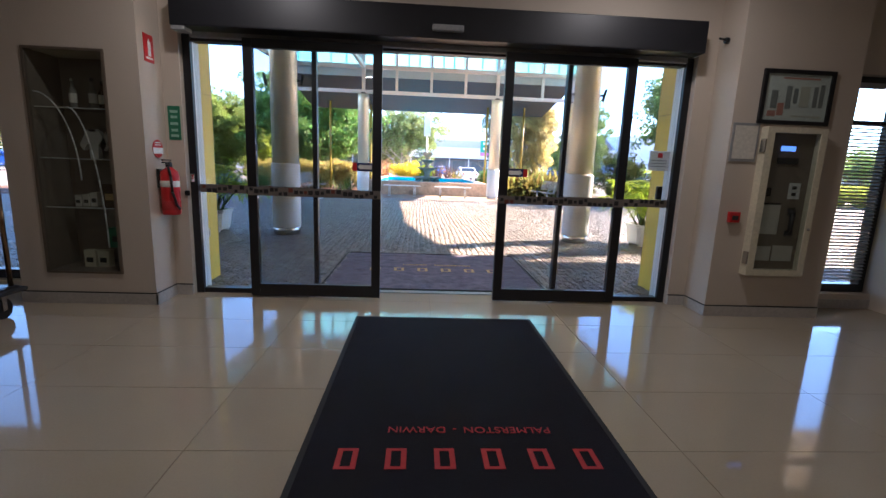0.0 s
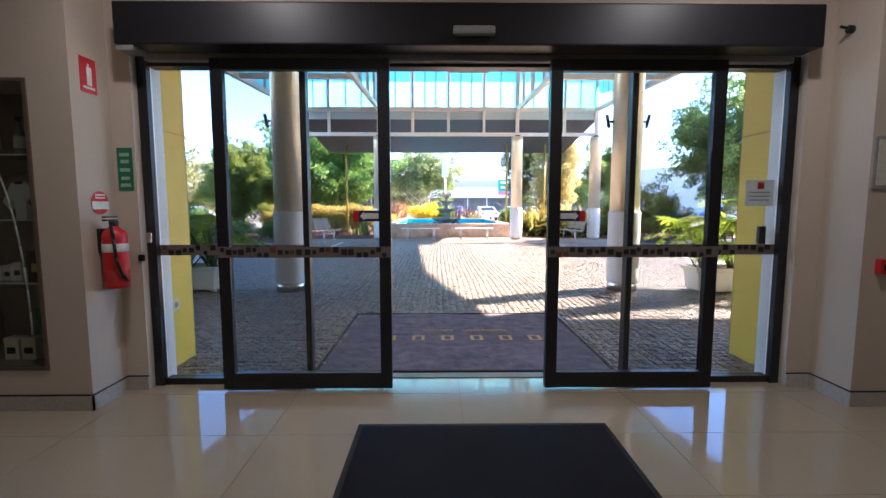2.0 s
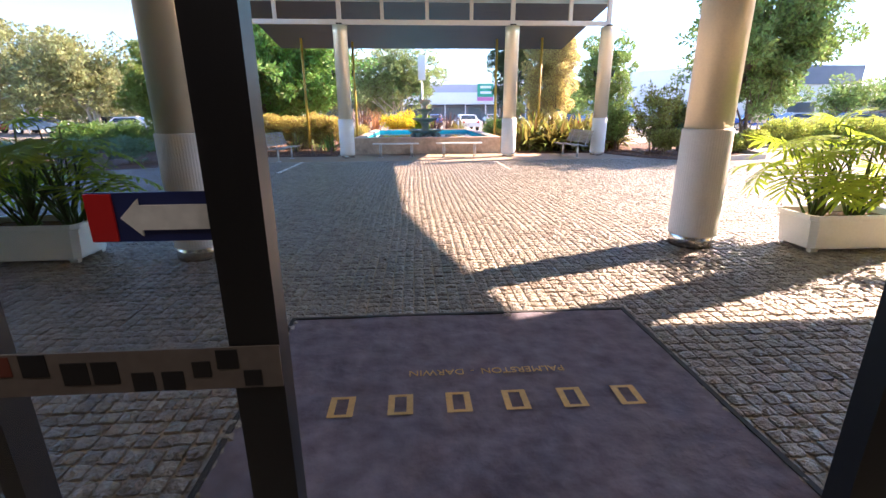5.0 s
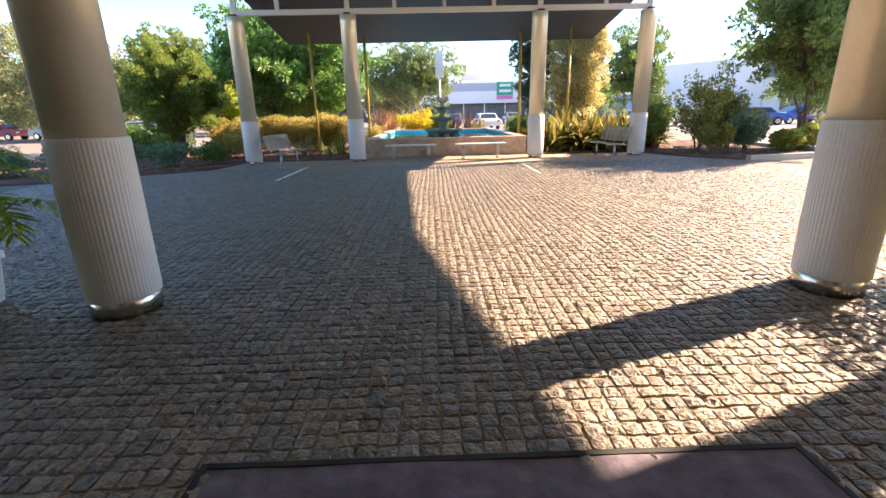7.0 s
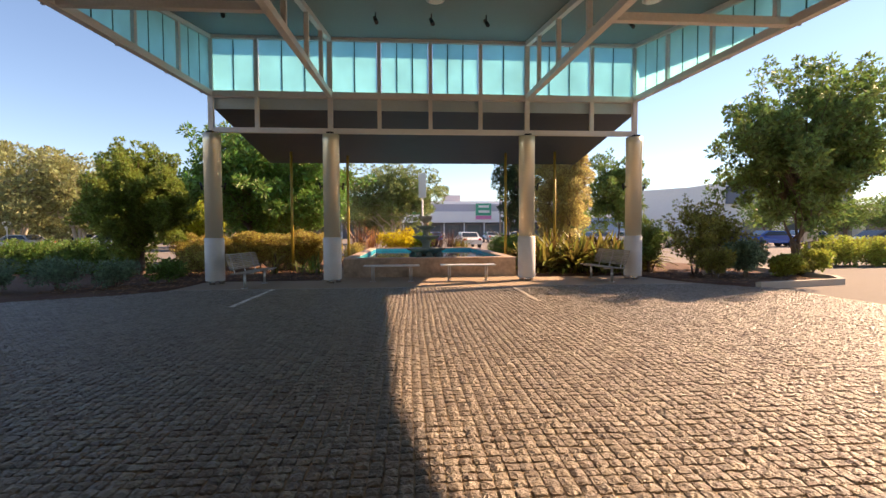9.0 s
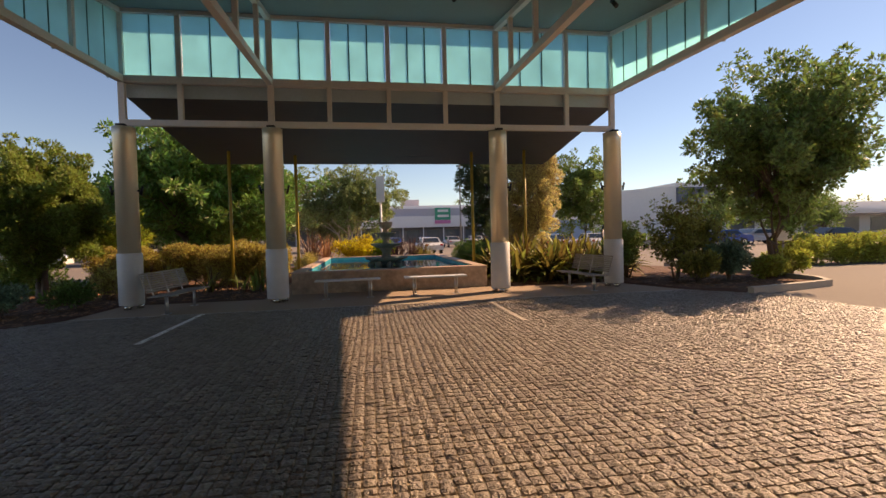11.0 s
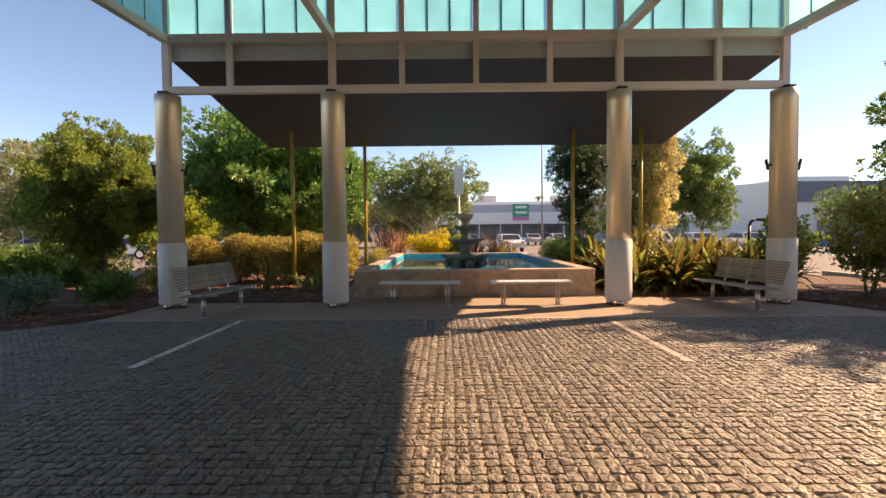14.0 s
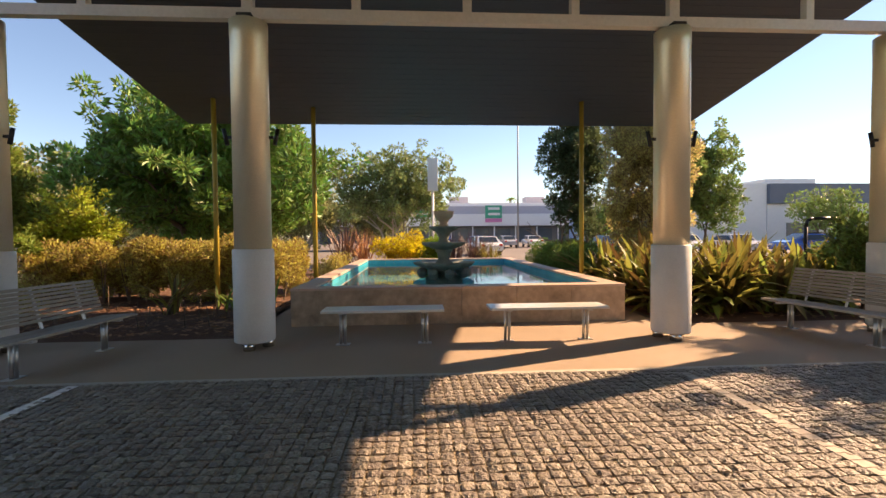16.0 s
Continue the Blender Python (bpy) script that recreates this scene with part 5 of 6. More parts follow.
tree("golden_conifer_tree", (6.45, 26.6), 5.6, (1.42, 1.2, .3, 7.2), L_GOLD, M_BARK, "golden-brown upright conifer beside the pool", 27, 70000, .095, .08, .32, 190, .25, 2, lopsided=.1)
tree("golden_shrub", (-9.7, 25.3), 2.8, (1.5, .9, .4, 2.95), leafmat("lime_leaf", (0.42, 0.46, 0.06)), M_BARK, "lime-yellow shrub under the mango tree", 28, 11000, .12, .05, .3, 20, .2, 3, lopsided=.7, fingers=30, tufts=5)
for i, (x, y, h, r, lm, sd) in enumerate(((8.6, 19.9, 2.5, .95, L_OLIVE, 31), (10.0, 20.5, 2.1, 1.0, L_OLIVE, 32), (7.7, 21.0, 1.9, .7, L_TREE, 33), (9.6, 19.0, 1.15, .55, L_BLUE, 34), (8.5, 18.8, .8, .4, L_OLIVE, 35), (10.9, 19.0, .55, .42, L_LIME, 36), (11.6, 19.3, .5, .4, L_OLIVE, 37), (12.3, 19.6, .75, .45, L_LIME, 38))):
    tree("garden_shrub", (x, y), h, (r, r * .9, .25, h), lm, M_BARK, "leafy garden shrub in the corner bed" if lm is not L_BLUE else "blue-green garden shrub in the corner bed", sd, 5200, .10, .035, .22, 8, .22, 3, lopsided=.8, fingers=int(16 * h), tufts=4, group="corner bed shrubs")
for i, (x, y, h, r, lm, sd) in enumerate(((-8.2, 18.4, .75, .55, L_BLUE, 41), (-9.4, 18.0, .8, .6, L_BLUE, 42), (-10.6, 17.4, .85, .65, L_BLUE, 43), (-7.4, 19.3, .7, .5, L_HEDGE, 44), (-11.8, 17.0, .8, .6, L_BLUE, 45), (-7.6, 21.2, 1.0, .6, L_AUTUMN, 46), (-13.0, 16.6, .9, .7, L_AUTUMN, 47))):
    tree("low_shrub", (x, y), h, (r, r, .12, h), lm, M_BARK, "low blue-green shrub in the mulch bed" if lm is L_BLUE else "low leafy shrub in the mulch bed", sd, 2600, .075, .02, .2, 26, .22, 3, group="low bed shrubs")
hedge("golden_hedge", -9.4, -3.3, 23.3, 24.9, 1.42, L_AUTUMN, "clipped golden-brown hedge behind the mulch bed", 51, 80000, .075, .05)
hedge("green_hedge", -15.6, -10.2, 22.8, 24.2, 1.2, L_HEDGE, "clipped dark green hedge along the drive", 52, 24000, .11, .05, -.12)
hedge("pool_hedge", 3.7, 6.2, 29.0, 31.0, 1.25, L_HEDGE, "clipped green hedge behind the pool", 53, 16000, .08, .05, -.1)
hedge("pool_side_hedge", 3.55, 4.7, 24.3, 29.0, 1.22, L_HEDGE, "clipped green hedge beside the pool", 57, 26000, .07, .05, -.1)
hedge("road_hedge", 15.5, 34, 22.6, 24.0, 1.15, L_LIME, "clipped yellow-green hedge across the side road", 54, 70000, .11, .04, -.12)
hedge("small_golden_hedge", -3.4, -2.95, 24.9, 29.5, .9, L_AUTUMN, "low golden hedge along the pool side", 55, 5000, .06)
for x, y, n, L, sd in ((3.9, 21.3, 46, 1.15, 61), (4.6, 21.9, 60, 1.45, 62), (5.4, 21.6, 60, 1.4, 63), (6.1, 22.2, 60, 1.45, 64), (4.9, 23.0, 50, 1.6, 65), (6.7, 21.3, 46, 1.15, 66), (5.8, 23.2, 50, 1.5, 67), (4.2, 22.6, 50, 1.35, 68), (4.0, 24.0, 50, 1.5, 171), (5.2, 24.3, 50, 1.7, 172), (6.5, 23.6, 50, 1.6, 173), (7.2, 22.6, 46, 1.4, 174), (5.0, 21.1, 46, 1.1, 175), (6.0, 21.0, 46, 1.1, 176), (3.75, 22.0, 46, 1.2, 177), (7.7, 21.7, 46, 1.3, 178), (7.3, 23.8, 46, 1.6, 179), (8.2, 23.0, 46, 1.4, 180)):
    strap_plant("strap_leaf_plant", (x, y), n * 2, L * .93, L_STRAP, "dense yellow-green strap-leaf plant in the mulch", sd, .08, 1.22)
for x, y, lm, L, sd, lab in ((-2.75, 31.3, L_ORANGE, 1.65, 71, "orange cordyline behind the pool"), (-3.4, 30.9, mat("dusky_cordyline", (0.2, 0.12, 0.08), .6, isl=.6), 2.0, 72, "dusky brown cordyline behind the pool"), (.9, 31.2, L_BRONZE, 1.5, 73, "dark bronze cordyline behind the fountain"), (1.8, 31.5, L_BRONZE, 1.6, 74, "dark bronze cordyline behind the fountain"), (2.3, 31.2, L_STRAP, 1.2, 75, "green strap-leaf plant behind the pool"), (-5.25, 21.9, L_STRAP, .95, 76, "small spiky yellow-green plant in the mulch"), (-3.75, 21.8, L_HEDGE, .8, 77, "small dark cycad in the mulch"), (-4.3, 22.3, L_HEDGE, .75, 78, "small dark cycad in the mulch")):
    strap_plant("spiky_plant", (x, y), 84 if y > 30 else 18, L, lm, lab, sd, .022 if y > 30 else .035, .6 if y > 30 else .9)
tree("croton_shrub", (-1.25, 31.3), 1.7, (1.15, .8, .2, 1.72), L_YEL, M_BARK, "bright yellow croton shrub behind the pool", 81, 6500, .1, .03, .30, 36, .22, 3)
tree("croton_shrub", (.0, 31.5), 1.6, (.75, .65, .2, 1.58), leafmat("lime_croton_leaf", (0.20, 0.30, 0.02)), M_BARK, "lime green shrub behind the pool", 82, 4200, .1, .03, .28, 26, .22, 3)
rng = np.random.default_rng(9)
mv, mf = [], []
for k in range(4200):
    x, y = (rng.uniform(-9.5, -3.3), rng.uniform(17.2, 23.4)) if k % 3 else (rng.uniform(3.5, 11), rng.uniform(17.2, 21.5))
    if y < (LF(x) if x < 0 else RF(x)) + .08:
        continue
    a, L, w = rng.uniform(0, 6.28), rng.uniform(.03, .09), rng.uniform(.008, .02)
    z = .045 + .05 * noise.noise(Vector((x * 1.7, y * 1.7, 0))) + rng.uniform(0, .015)
    c, s = math.cos(a), math.sin(a)
    i = len(mv)
    mv += [(x - c * L - s * w, y - s * L + c * w, z), (x + c * L - s * w, y + s * L + c * w, z + rng.uniform(-.01, .02)), (x + c * L + s * w, y + s * L - c * w, z), (x - c * L + s * w, y - s * L - c * w, z + rng.uniform(-.005, .015))]
    mf += [(i, i + 1, i + 2), (i, i + 2, i + 3)]
tagged(new("bark_chips", pyd("bark_chips", np.array(mv), np.array(mf), M_CHIP)), "loose brown bark chips on the beds", "mulch", kind="stuff")
st = B()
for k in range(60):
    x, y = rng.uniform(-8.5, -3.6), rng.uniform(20.4, 23.0)
    tube(st, (x, y, .0), (x + rng.normal() * .04, y + rng.normal() * .04, rng.uniform(.2, .5)), .008, .004, n=5)
tagged(new("bare_twigs", done("bare_twigs", st, M_BARK)), "thin bare brown twigs standing in the mulch", "twigs", kind="stuff")


# planters with split-leaf philodendrons
def philo_leaf(seed, L):
    rng = np.random.default_rng(seed)
    bm = B()
    lobes = 9
    rise = lambda u: .12 * L * math.sin(u * 2.7)
    rib = [[bm.verts.new((q * (.016 + .03 * math.sin(math.pi * u)) * L, L * u * .92, rise(u) - (.006 if q else 0))) for q in (-1, 0, 1)] for u in np.linspace(0, 1, 8)]
    for lo, hi in zip(rib, rib[1:]):
        for j in range(2):
            bm.faces.new((lo[j], lo[j + 1], hi[j + 1], hi[j]))
    for s in (-1, 1):
        for k in range(lobes):
            u = (k + .4) / lobes
            w = L * (.20 + .42 * math.sin(math.pi * (.10 + .72 * (1 - u)))) * rng.uniform(.85, 1.12)
            sweep = math.radians(-22 + 82 * u + rng.normal() * 5)
            d = Vector((s * math.cos(sweep), math.sin(sweep), 0))
            n = Vector((-d.y, d.x, 0))
            o = Vector((0, L * u * .92, rise(u)))
            hw = L * .034 * rng.uniform(.85, 1.2)
            droop = L * rng.uniform(.06, .16)
            prev = None
            for q, t in ((.55, 0), (1, .35), (.95, .65), (.55, .88), (.02, 1)):
                c = o + d * w * t - Vector((0, 0, droop * t * t))
                cur = [bm.verts.new(c + n * hw * q), bm.verts.new(c - n * hw * q)]
                if prev:
                    bm.faces.new((prev[0], prev[1], cur[1], cur[0]))
                prev = cur
    me = bpy.data.meshes.new("leaf")
    bm.to_mesh(me)
    bm.free()
    me.materials.append(L_PHILO)
    return me


PHILO = [philo_leaf(90 + i, L) for i, L in enumerate((.34, .40, .48))]


def planter(x, y, n, seed, h, label, plant_label, lean=0.0):
    p = thing("planter", (x, y, 0), label, "planter", "white planters at the porch")
    w, d = .56, .27
    for s in (-1, 1):
        for q in (-1, 1):
            part("foot", boxes((s * (w - .12) - .04, s * (w - .12) + .04, q * (d - .08) - .03, q * (d - .08) + .03, 0, .045)), M_POT, p)
    bm = B()
    rings = []
    for k, z in ((.90, .045), (.92, .06), (.985, .36), (1.04, .37), (1.04, .42), (.97, .42), (.95, .34)):
        rings.append([bm.verts.new((a * w * k, b * d * k, z)) for a, b in ((-.9, -1), (.9, -1), (1, -.8), (1, .8), (.9, 1), (-.9, 1), (-1, .8), (-1, -.8))])
    for lo, hi in zip(rings, rings[1:]):
        for i in range(8):
            bm.faces.new((lo[i], lo[(i + 1) % 8], hi[(i + 1) % 8], hi[i]))
    bm.faces.new(rings[0][::-1])
    part("trough", bm, M_POT, p)
    sb = B()
    sb.faces.new([sb.verts.new((a * w * .955, b * d * .955, .352)) for a, b in ((-.9, -1), (.9, -1), (1, -.8), (1, .8), (.9, 1), (-.9, 1), (-1, .8), (-1, -.8))])
    part("soil", sb, M_MULCH, p)
    rng = np.random.default_rng(seed)
    pl = thing("philodendron", (x, y, .35), plant_label, "plant", "potted philodendrons")
    sm = B()
    roots = [Vector((q, rng.uniform(-.06, .06), 0)) for q in (-.26 + lean * .3, .22 + lean * .3)]
    for k in range(n):
        a = k * 2.4 + rng.uniform(-.4, .4)
        o = roots[k % 2] + Vector((rng.normal() * .04, rng.normal() * .04, 0))
        u = ((k + .5) / n) ** .75
        el = math.radians(86 - 44 * u + rng.normal() * 5)
        Ls = h * rng.uniform(.72, 1.0) * (1 - .12 * u)
        d = Vector((math.cos(a) * math.cos(el), math.sin(a) * math.cos(el) * .85, math.sin(el)))
        tip = o + d * Ls - Vector((0, 0, .10 * u * Ls))
        mid = o + d * Ls * .5 + Vector((0, 0, .05 * Ls))
        tube(sm, o, mid, .013, .010, n=6, caps=False)
        tube(sm, mid, tip, .010, .006, n=6, caps=False)
        part("leaf", PHILO[int(rng.integers(3))], L_PHILO, pl, m=pose(*tip, rng.uniform(-12, 20) - 42 * u, rng.uniform(-25, 25), math.degrees(a) - 90))
    part("stems", sm, leafmat("philo_stem", (0.12, 0.18, 0.04)), pl)
    part("stalk", tube(tube(B(), (*roots[0].xy, -.03), (*roots[0].xy, .16), .035, .025, n=10), (*roots[1].xy, -.03), (*roots[1].xy, .16), .035, .025, n=10), M_BARK, pl)


planter(-4.47, 7.9, 52, 101, 1.10, "white moulded planter trough beside the porch column", "dense dark-shaded split-leaf philodendron in a white planter", .5)
planter(4.32, 7.62, 40, 102, 1.02, "white moulded planter trough beside the sunlit porch column", "bright sunlit split-leaf philodendron in a white planter", -.3)

letter_mat("outdoor_mat", -1.37, 1.13, 4.10, 6.11, .014, M_MATOUT, M_GOLDPRINT, 5.02, .17, 5.31, .06, -.96, .76, -.11, "purple-grey outdoor mat with ripple shading in its colour and gold printing", edge=False)


# ---- distance
def car(x, y, turn, paint, label, k=1.0):
    c = thing("car", (x, y, -.03), label, "car", "parked cars", turn)
    prof = [(-2.1, .35), (-2.15, .75), (-1.9, .92), (-1.2, .98), (-.75, 1.38), (.7, 1.42), (1.35, 1.0), (2.0, .86), (2.15, .6), (2.1, .35)]
    bm = B()
    for w0, w1 in ((-.85, .85),):
        l = [bm.verts.new((px, w0 * (1 if pz < 1 else .82), pz * k)) for px, pz in prof]
        r = [bm.verts.new((px, w1 * (1 if pz < 1 else .82), pz * k)) for px, pz in prof]
        bm.faces.new(l), bm.faces.new(r[::-1])
        for i in range(len(prof)):
            j = (i + 1) % len(prof)
            bm.faces.new((l[j], l[i], r[i], r[j]))
    bmesh.ops.recalc_face_normals(bm, faces=bm.faces)
    body = part("body", bm, paint, c)
    wn_ = mat("car_glass", (0.03, 0.04, 0.05), .08) if "car_glass" not in bpy.data.materials else bpy.data.materials["car_glass"]
    for s in (-1, 1):
        g = B()
        q = [(-1.05, .845, 1.0), (1.1, .845, 1.0), (.6, .735, 1.34), (-.7, .735, 1.32)]
        f = g.faces.new([g.verts.new((a, s * (b + .012), z * k)) for a, b, z in q])
        part("side_window", g, wn_, c)
        for wx in (-1.3, 1.35):
            wh = part("wheel", tube(B(), (wx, s * .70, .32), (wx, s * .88, .32), .32, n=20), M_RUBBER, c)
            part("rim", tube(B(), (wx, s * .87, .32), (wx, s * .89, .32), .2, n=16), M_CHROME, wh)
    for qx in (((-1.24, .97), (-.76, 1.37)), ((1.37, 1.0), (.72, 1.41))):
        g = B()
        (a, za), (b, zb) = qx
        o = .012 if a > 0 else -.012
        g.faces.new([g.verts.new(p) for p in ((a + o, -.72, za * k + .02), (a + o, .72, za * k + .02), (b + o, .64, zb * k - .01), (b + o, -.64, zb * k - .01))])
        part("windscreen", g, wn_, c)
    for s in (-1, 1):
        part("headlight", boxes((2.06, 2.14, s * .62 - .16, s * .62 + .16, .64 * k, .76 * k)), M_PRINT, c)
        part("tail_light", boxes((-2.16, -2.1, s * .66 - .12, s * .66 + .12, .7 * k, .86 * k)), M_RED, c)
    return c


CP = {n: mat("car_paint_" + n, c, .25, coat=.6, big=(1, .05), fine=(30, .03)) for n, c in (("white", (.75, .75, .74)), ("blue", (.03, .10, .38)), ("silver", (.42, .43, .45)), ("dark", (.03, .03, .04)), ("red", (.35, .03, .03)))}
for x, y, tn, cl in ((4.6, 47, 95, "white"), (6.5, 66, 88, "blue"), (10.2, 66, 92, "silver"), (2.6, 66, 90, "blue"), (13.5, 67, 90, "white"), (-2.5, 72, 92, "dark"), (26, 42, 170, "blue"), (30.5, 43, 175, "blue"), (35, 44, 172, "silver"), (31, 34, 178, "dark"), (22, 44, 88, "silver"), (40, 50, 170, "white"), (19.5, 46, 84, "white"), (13, 44, 90, "dark"), (16, 45, 90, "silver"),
                     (-22, 40, 10, "white"), (-27.5, 46, 4, "dark"), (-33, 46, 175, "silver"), (-39, 47, 0, "red"), (-20, 52, 20, "white"), (-30, 33, 5, "blue"), (-45, 40, 8, "white")):
    car(x, y, tn, CP[cl], {"white": "white", "blue": "blue", "silver": "silver grey", "dark": "dark grey", "red": "red"}[cl] + " car parked in the far car park")
M_BWHITE = mat("white_rendered_wall", (.80, .79, .78), .7, big=(.08, .1), fine=(3, .06))
M_BGREY = mat("grey_metal_roofing", (.47, .44, .49), .6, big=(.06, .12), fine=(2, .1))
# The shade under the awning is put into this grey.
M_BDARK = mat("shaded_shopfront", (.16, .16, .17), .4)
M_BNAVY = mat("dark_blue_cladding", (.13, .15, .20), .5)
sh = thing("shopping_centre", (0, 0, -.03), "long low white and grey shopping centre beyond the car park", "building")
part("fascia", boxes((-22, 46, 104, 106, 5.8, 7.4)), M_BGREY, sh)
part("white_band", boxes((-22, 46, 103.4, 104, 3.4, 5.8)), M_BWHITE, sh)
part("wall", boxes((-22, 46, 106, 130, 0, 7.2)), M_BWHITE, sh)
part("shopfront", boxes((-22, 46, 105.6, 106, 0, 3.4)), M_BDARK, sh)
part("roof", boxes((-23, 47, 106, 131, 7.2, 8.2)), M_BWHITE, sh)
for i in range(15):
    part("awning_post", boxes((-20 + i * 4.4, -19.8 + i * 4.4, 103.6, 103.8, 0, 3.4)), M_BWHITE, sh)
for i in range(14):
    part("shop_window", boxes((-19 + i * 4.4, -16.2 + i * 4.4, 105.52, 105.6, .3, 2.8)), mat("shop_glass", (.12, .14, .16), .15) if "shop_glass" not in bpy.data.materials else bpy.data.materials["shop_glass"], sh)
M_SHOPG = mat("bright_green_sign", (.05, .36, .12), .5)
part("green_sign", boxes((-1, 3.2, 103.3, 103.4, 5.2, 6.5)), M_SHOPG, sh, "green shop sign")
part("green_sign", boxes((13.4, 16.8, 103.2, 103.35, 4.9, 7.5)), mat("teal_green_sign", (.04, .33, .2), .5), sh, "tall teal-green shop sign")
part("pink_sign", boxes((13.4, 16.8, 103.2, 103.35, 4.1, 4.85)), mat("pink_sign_panel", (.6, .2, .4), .5), sh)
part("sign_bar", boxes((-.6, 2.8, 103.26, 103.3, 5.7, 6.0)), M_PRINT, sh)
part("sign_bar", boxes((14, 16.3, 103.16, 103.2, 6.6, 7.1)), M_PRINT, sh)
part("sign_bar", boxes((14, 16.4, 103.16, 103.2, 5.5, 6.0)), M_PRINT, sh)
for x in (7, 24, 33):
    part("roof_plant", boxes((x, x + 4, 112, 116, 8.2, 10.0)), M_BGREY, sh)
wh = thing("white_warehouse", (0, 0, -.03), "large plain white warehouse with a dark blue upper corner", "building")
wb = B()
v = [wb.verts.new(p) for p in ((33, 76, 0), (49, 74, 0), (49, 74, 8.6), (33, 76, 7.6), (33, 100, 0), (49, 100, 0), (49, 100, 8.6), (33, 100, 7.6))]
for q in ((0, 1, 2, 3), (5, 4, 7, 6), (4, 0, 3, 7), (1, 5, 6, 2), (3, 2, 6, 7)):
    wb.faces.new([v[i] for i in q])
part("wall", wb, M_BWHITE, wh)
part("dark_corner", boxes((49.1, 70, 73.5, 100, 5.6, 8.4)), M_BNAVY, wh)
part("side_wall", boxes((49.1, 110, 74, 100, 0, 5.6)), M_BWHITE, wh)
part("awning", boxes((66, 110, 70, 74, 3.4, 4.1)), M_BWHITE, wh)
part("upper_block", boxes((52, 60, 78, 90, 8.4, 9.6)), M_BWHITE, wh)
for i in range(8):
    part("shop_window", boxes((52 + i * 7, 56.5 + i * 7, 73.9, 74, .4, 2.9)), bpy.data.materials["shop_glass"], wh)
bs = thing("blue_shop", (0, 0, -.03), "small blue and white shop building with a gabled turret", "building")
part("wall", boxes((24, 33, 72, 84, 0, 5.2)), mat("pale_blue_wall", (.25, .36, .52), .6), bs)
part("white_band", boxes((23.8, 33, 71.8, 72, 3.4, 5.0)), M_BWHITE, bs)
gb = B()
v = [gb.verts.new(p) for p in ((28, 72, 5.2), (31, 72, 5.2), (31, 75, 5.2), (28, 75, 5.2), (29.5, 73.5, 7.6))]
for q in ((0, 1, 4), (1, 2, 4), (2, 3, 4), (3, 0, 4)):
    gb.faces.new([v[i] for i in q])
part("roof", gb, M_BNAVY, bs)
py = thing("pylon_sign", (.2, 34.7, 0), "plain white pylon sign on a steel pole", "sign")
part("pole", tube(B(), (0, 0, 0), (0, 0, 3.7), .06, n=12), M_WHITE, py)
part("panel", boxes((-.24, .24, -.1, .1, 3.6, 5.15), bevel=.02), M_PRINT, py)
lp = thing("street_lamp", (10.6, 62, 0), "tall grey street lamp in the car park", "street lamp", "street lamps")
part("pole", tube(B(), (0, 0, 0), (0, 0, 17), .11, .06, n=12), M_GREY, lp)
part("arm", tube(B(), (0, 0, 16.9), (1.4, 0, 17.3), .04, n=8), M_GREY, lp)
part("lamp_head", boxes((1.2, 1.8, -.12, .12, 17.24, 17.36), bevel=.03), M_GREY, lp)
gw = thing("give_way_sign", (-32.7, 44.2, -.03), "white-backed triangular road sign on a thin post", "sign")
part("post", tube(B(), (0, 0, 0), (0, 0, 2.35), .035, n=8), M_WHITE, gw)
gt = B()
f = gt.faces.new([gt.verts.new(p) for p in ((-.42, -.04, 2.45), (0, -.04, 1.75), (.42, -.04, 2.45))])
ex = bmesh.ops.extrude_face_region(gt, geom=[f])
bmesh.ops.translate(gt, verts=[g for g in ex["geom"] if isinstance(g, bmesh.types.BMVert)], vec=(0, -.012, 0))
bmesh.ops.recalc_face_normals(gt, faces=gt.faces)
part("plate", gt, M_PRINT, gw)
hr = thing("hoop_rail", (7.75, 21.9, 0), "dark steel hoop rail among the strap-leaf plants", "rail")
hb_ = [Vector(p) for p in ((-.42, 0, 0), (-.42, 0, 1.58), (-.38, 0, 1.70), (-.27, 0, 1.75), (.27, 0, 1.75), (.38, 0, 1.70), (.42, 0, 1.58), (.42, 0, 0))]
hm_ = B()
for a, b in zip(hb_, hb_[1:]):
    tube(hm_, a, b, .034, n=10)
part("hoop", hm_, M_BLACK, hr)
part("cross_bar", tube(B(), (-.42, 0, 1.45), (.42, 0, 1.45), .012, n=8), M_BLACK, hr)
ts = thing("bed_sign", (13.5, 21.0, 0), "small weathered box sign on a post near the corner tree", "sign")
part("post", tube(B(), (0, 0, 0), (0, 0, 1.35), .035, n=10), M_GREY, ts)
part("box", boxes((-.28, .28, -.08, .08, 1.05, 1.45), bevel=.015), M_PAPER, ts)
for x, y, sc, sd in ((-27, 44, 1.0, 201), (-35, 48, 1.15, 202), (-21, 55, .9, 203), (-44, 46, 1.2, 204), (-17, 47, .8, 205), (-54, 60, 1.3, 206), (-12, 60, .9, 207), (-5, 62, .8, 208)):
    tree("far_gum_tree", (x, y), 8 * sc, (5.4 * sc, 4.4 * sc, 1.2 * sc, 8.0 * sc), L_GUM, M_PALEBARK, "tall grey-green gum tree across the car park", sd, 20000, .27, .2, .85, 70, .24, 3, lopsided=.5, fingers=30, tufts=5, group="far gum trees")
